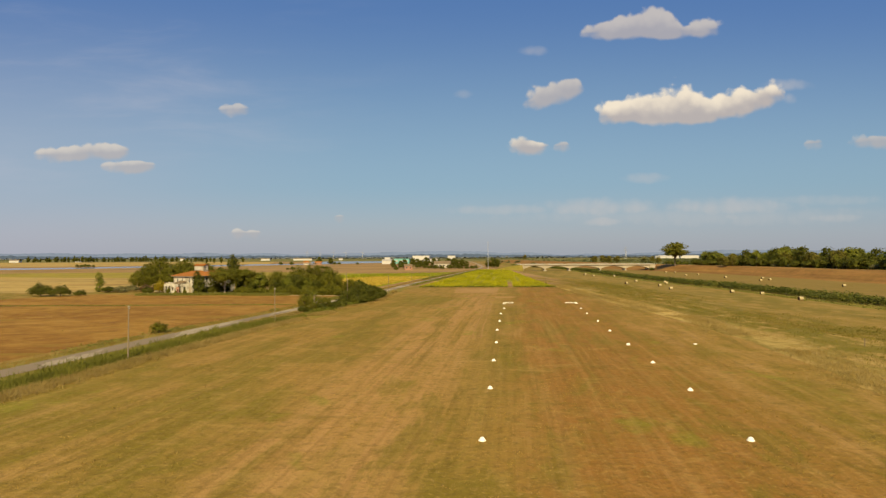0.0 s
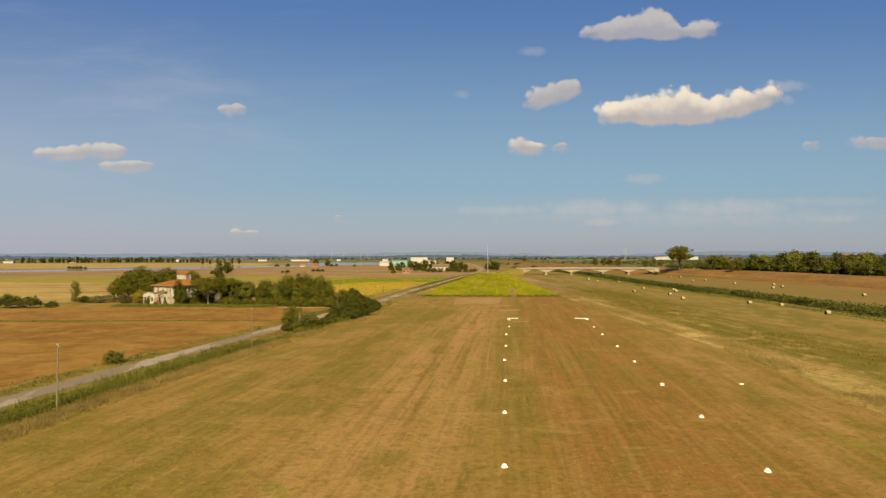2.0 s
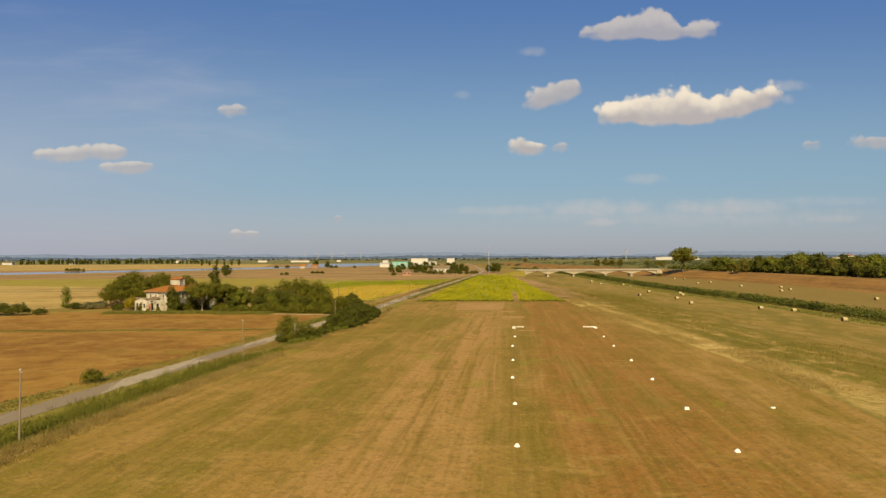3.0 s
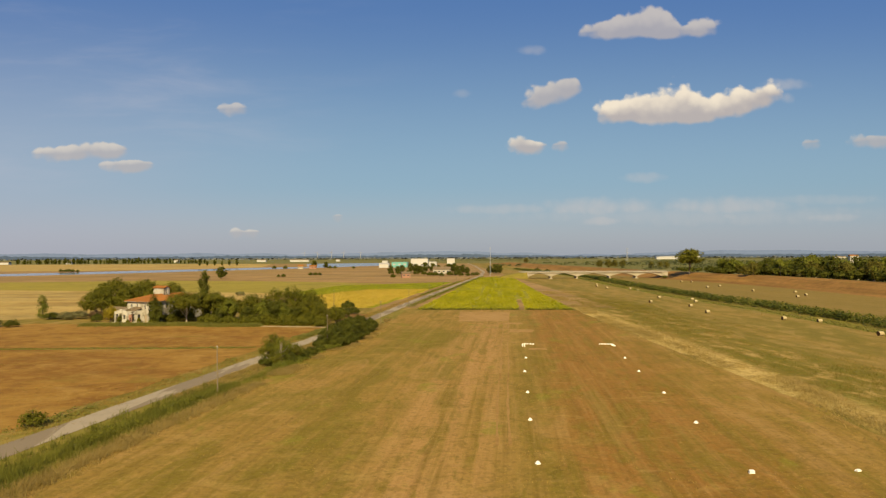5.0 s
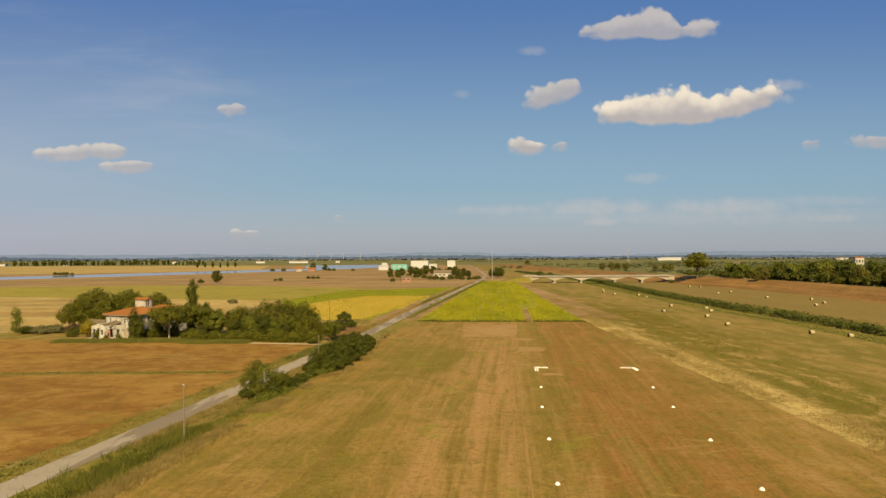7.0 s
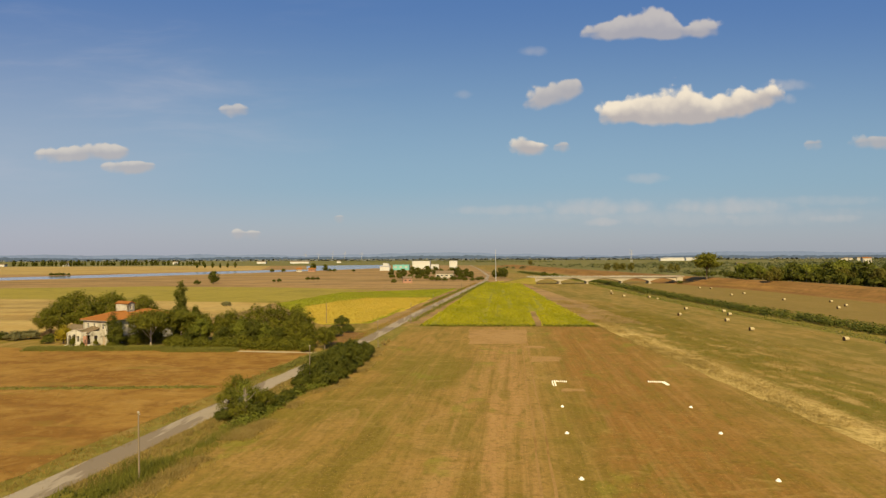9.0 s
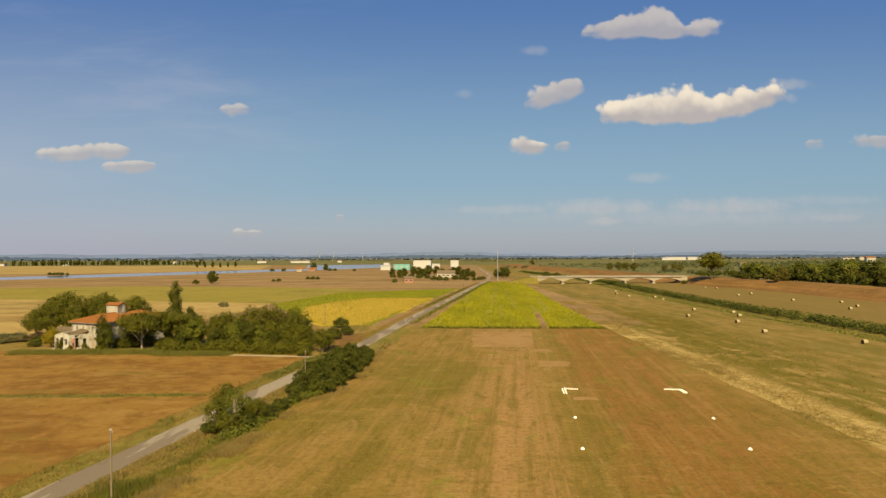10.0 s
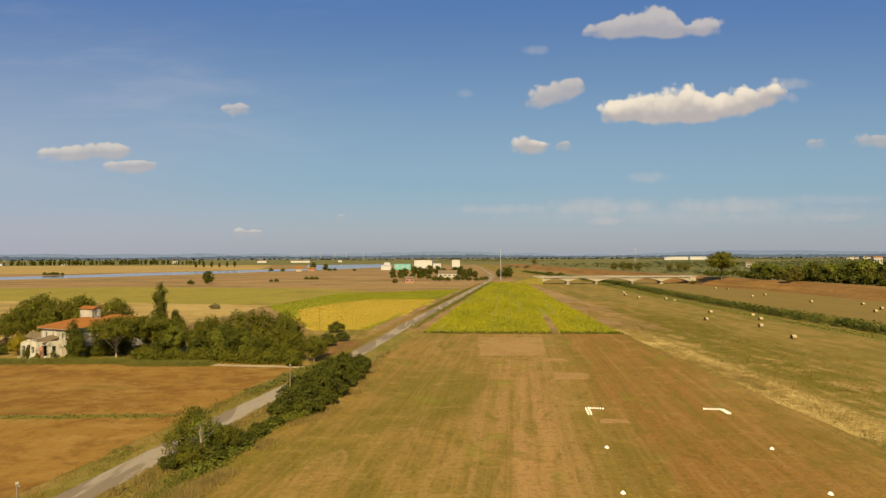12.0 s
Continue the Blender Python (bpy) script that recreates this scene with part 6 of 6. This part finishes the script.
# verge of the lane: weeds in the ditch, tall dry grass towards the airstrip
p = np.array([(road_x(y) + 5.3 + rng.normal(0, 1.05), y) for y in rng.uniform(10, 128, 6000) if noise.noise((y * 0.09, 3.0, 0.0)) > -0.5 + 0.9 * step(108, 116, y)])
v, f = blades(with_z(p), 0.8, 0.03, rng, 9, 0.22, 0.35)
stuff("ditch_weeds", v, f, WEED, "green weeds and reeds in the lane's ditch", "weeds")
p = np.array([(road_x(y) + 5.4 + rng.normal(0, 0.9), y) for y in rng.uniform(10, 112, 2000) if noise.noise((y * 0.07, 8.0, 0.0)) > -0.05])
clump_stuff("ditch_scrub", with_z(p), 0.45, 0.75, LEAF, "dark leafy scrub in the lane's ditch", "scrub", 10, 0.11)
p = np.array([(road_x(y) + 9.5 + 0.7 * noise.noise((y * 0.08, 2.0, 2.0)) + rng.normal(0, 0.75), y) for y in rng.uniform(10, 126, 5200) if noise.noise((y * 0.10, 1.0, 5.0)) > -0.30])
p = np.concatenate([p, [(interp(y, HEDGE_FOOT) + 1.0 + rng.normal(0, 0.6), y) for y in rng.uniform(118, 186, 1500) if noise.noise((y * 0.12, 4.0, 5.0)) > -0.1]])
v, f = blades(with_z(p), 0.42, 0.024, rng, 12, 0.32, 0.55)
stuff("verge_dry_grass", v, f, HAYGRASS, "tall dry straw-coloured grass along the verge", "grass")
p = np.array([(road_x(y) - 4.2 + rng.normal(0, 0.9), y) for y in rng.uniform(10, 180, 1500) if noise.noise((y * 0.07, 9.0, 1.0)) > 0.0])
clump_stuff("lane_weeds", with_z(p), 0.40, 0.35, PALEWEED, "olive weeds between lane and stubble field", "weeds", 7, 0.10)
p = np.array([(road_x(y) + 2.2 + 4.2 * rng.uniform() ** 1.3, y) for y in rng.uniform(104, 152, 2600)])
v, f = blades(with_z(p), 0.34, 0.026, rng, 8, 0.3, 0.6)
stuff("verge_mixed_grass", v, f, HAYGRASS, "mixed dry grass between lane and hedge", "grass")
p = np.array([(road_x(y) - 3.4 + rng.normal(0, 1.0), y) for y in rng.uniform(10, 520, 4800)])
v, f = blades(with_z(p), 0.3, 0.02, rng, 8, 0.25, 0.5)
stuff("verge_grass", v, f, TUFT, "short tufted grass along the lane's edge", "grass")
p = np.array([(road_x(y) + 6.9 + rng.normal(0, 1.3), y) for y in rng.uniform(10, 130, 3600)])
v, f = blades(with_z(p), 0.42, 0.025, rng, 8, 0.25, 0.5)
stuff("verge_green_grass", v, f, WEED, "green grass between ditch and airstrip", "grass")
p = np.array([(road_x(y) - 3.4 + rng.normal(0, 0.5), y) for y in rng.uniform(300, 440, 420)] + [(road_x(y) + 3.6 + rng.normal(0, 0.7), y) for y in rng.uniform(240, 540, 900)])
clump_stuff("lane_scrub", with_z(p), 0.6, 0.7, LEAF_OLIVE, "low scrub along the far part of the lane", "scrub", 8, 0.18)
p = np.array([(-64 + 16 * rng.uniform(), 182.6 + rng.normal(0, 0.9)) for _ in range(900)] + [(-96 + 34 * rng.uniform(), 185.6 + rng.normal(0, 1.3)) for _ in range(1900)])
v, f = blades(with_z(p), 0.75, 0.03, rng, 10, 0.35, 0.4)
stuff("grove_edge_grass", v, f, PALEWEED, "pale green grass along the grove's edge", "grass")

sheet("field_patch", [(-33, 195), (-27, 193), (-23.6, 203), (-23.2, 214), (-31, 215)], 0.03, LEVEE, "reddish dry grass beside the lane", 1.0, 1.0)
sheet("farm_track", [(-66, 185.8), (-48, 181.6), (-29, 178.6), (-28.4, 180.4), (-48, 183.4), (-66, 187.4)], 0.04, TRACK, "pale dusty farm track along the grove", 0.4, 2.0, "track")
p = np.array([(-33.0 + 5.5 * k + rng.normal(0, 0.8), 158.0 + 22 * k + rng.normal(0, 1.0)) for k in rng.uniform(0, 1, 700)])
clump_stuff("corner_weeds", with_z(p), 0.5, 0.45, PALEWEED, "pale green weeds where track and lane meet", "weeds", 7, 0.12)
margin = [(x, 144.6 + 0.02 * (x + 60)) for x in range(-150, -38, 6)] + [(x, 146.2 + 0.02 * (x + 60)) for x in range(-39, -153, -6)]
sheet("field_margin", margin, 0.04, VERGE, "weedy strip between two parts of the stubble field", 0.7, 2.0)
p = np.array([(x, 145.3 + 0.02 * (x + 60) + rng.normal(0, 0.6)) for x in rng.uniform(-150, -38, 1300)])
clump_stuff("margin_weeds", with_z(p), 0.45, 0.22, PALEWEED, "low dry weeds along the stubble field's margin", "weeds", 6, 0.10)

RANK = leaf_material("rank_grass_leaves", (0.270, 0.212, 0.034), (0.205, 0.174, 0.026), (0.390, 0.280, 0.066), 0.1)
# rough grass between the airstrip and the channel
EDGE = [(-60, 33.5), (30, 35.5), (55, 39.5), (80, 43), (110, 44.5), (133, 43.5), (160, 43.8), (190, 43.6), (232, 44.2), (330, 49.5), (450, 56)]
p = np.array([(interp(y, EDGE) + 2.0 + rng.normal(0, 1.9) + 2.0 * noise.noise((y * 0.05, 0.0, 1.0)), y) for y in rng.uniform(20, 330, 7000) if noise.noise((y * 0.045, 4.0, 2.0)) > -0.18])
v, f = blades(with_z(p), 0.38, 0.018, rng, 10, 0.40, 0.7)
stuff("dry_grass_band", v, f, HAYGRASS, "band of tall dry straw grass beside the airstrip", "grass")
p = rng.uniform((44, 10), (106, 330), (18000, 2))
p = np.array([q for q in p if q[0] > interp(q[1], EDGE) + 2 and noise.noise((q[0] * 0.06, q[1] * 0.03, 6.0)) + 0.5 * noise.noise((q[0] * 0.3, q[1] * 0.15, 1.0)) > -0.12 + 0.5 * step(62, 80, q[0])])
v, f = blades(with_z(p), 0.22, 0.025, rng, 6, 0.3, 0.9)
stuff("rough_grass", v, f, TUFT, "rough dry tufted grass beside the airstrip", "grass")
p = rng.uniform((45, 30), (80, 300), (30000, 2))
thick = lambda q: 0.9 * noise.noise((q[0] * 0.05, q[1] * 0.022, 11.0)) + 0.7 * noise.noise((q[0] * 0.25, q[1] * 0.10, 4.0)) - 0.35 * step(60, 80, q[0])
p = np.array([q for q in p if q[0] > interp(q[1], EDGE) + 6 and thick(q) + rng.normal(0, 0.50) > 0.24])
v, f = blades(with_z(p), 0.24, 0.035, rng, 7, 0.5, 0.8)
stuff("rank_grass", v, f, RANK, "dark olive rank grass beside the airstrip", "grass")
p = rng.uniform((46, 30), (74, 320), (3600, 2))
p = np.array([q for q in p if q[0] > interp(q[1], EDGE) + 5 and noise.noise((q[0] * 0.09, q[1] * 0.04, 11.0)) > 0.36])
clump_stuff("rough_weeds", with_z(p), 0.5, 0.30, RANK, "low dark green weeds in the rough grass", "weeds", 6, 0.12)
p = rng.uniform((-36, 14), (43, 226), (16000, 2))
p = np.array([q for q in p if interp(q[1], EDGE) - 1 > q[0] > road_x(q[1]) + 8.5 and noise.noise((q[0] * 0.12, q[1] * 0.06, 3.0)) > 0.05])
v, f = blades(with_z(p), 0.13, 0.035, rng, 4, 0.2, 0.8)
stuff("mown_grass_tufts", v, f, TUFT, "short dry tufts on the mown airstrip", "grass")
p = rng.uniform((-150, 20), (-33, 184), (9000, 2))
p = np.array([q for q in p if q[0] < road_x(q[1]) - 4.5 and noise.noise((q[0] * 0.03, q[1] * 0.14, 3.0)) > 0.12])
clump_stuff("stubble_weeds", with_z(p), 0.35, 0.16, TUFT, "brown dry weeds in the stubble", "weeds", 5, 0.07)

# ---------------------------------------------------------------- far hedgerows, woods and hills
pts = []
for _ in range(110):
    y0 = rng.uniform(1150, 4300) if rng.uniform() < 0.8 else rng.uniform(900, 1300)
    x0 = rng.uniform(-0.85, 0.85) * y0
    if y0 < 2300 and x0 < 90:
        continue
    n = int(rng.uniform(8, 46))
    d = rng.uniform(8, 13)
    s = rng.normal(0, 0.25)
    for k in range(n):
        pts.append((x0 + k * d + rng.normal(0, 2), y0 + k * d * s + rng.normal(0, 6), 0))
clump_stuff("far_hedgerows", np.array(pts), 5.0, 4.5, FARGREEN, "dark hedgerows and copses across the far plain", "woodland", 20, 1.7)
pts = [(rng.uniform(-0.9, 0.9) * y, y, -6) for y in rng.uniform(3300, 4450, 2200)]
clump_stuff("hazy_far_woodland", np.array(pts), 14.0, 11.0, FARWOOD, "dark belt of woodland on the horizon", "woodland", 7, 9.0)
pts = []
for _ in range(1500):
    y = rng.uniform(470, 1500)
    f = interp(y, LEVEE_FOOT)
    x = f + 45 + rng.uniform(0, 1) ** 0.8 * (y * 0.75 - f * 0.3)
    if noise.noise((x * 0.012, y * 0.006, 3.0)) > 0.02:
        pts.append((x, y, gz(x, y)))
clump_stuff("far_scrub", np.array(pts), 4.5, 4.2, FARGREEN, "green orchards and scrub beyond the levee", "woodland", 26, 0.95)


def ridge(name, dist, base, amp, seed, mat, label, jag=0.06):
    verts, faces = [], []
    n = 900
    for i in range(n + 1):
        a = radians(-62 + 124 * i / n)
        h = base + amp * (0.5 + noise.noise((i * 0.010, seed, 0)) * 0.7 + 0.28 * noise.noise((i * 0.05, seed, 3)) + jag * noise.noise((i * 0.33, seed, 6)))
        x, y = dist * math.sin(a), dist * math.cos(a)
        verts += [(x, y, -5), (x * 1.01, y * 1.01, max(h, 4)), (x * 1.03, y * 1.03, -5)]
        if i:
            b = (i - 1) * 3
            faces += [(b, b + 3, b + 4, b + 1), (b + 1, b + 4, b + 5, b + 2)]
    tagged(new(name, mesh_of(name, verts, faces, mat)), label, "hills", kind="structure")


ridge("backdrop_hills", 4480, 10, 24, 2.0, HILL, "low wooded hills on the horizon, coloured blue for haze", 0.30)
ridge("backdrop_hills", 4700, 20, 42, 7.0, HILL_FAR, "hills on the horizon, haze painted in as pale blue")
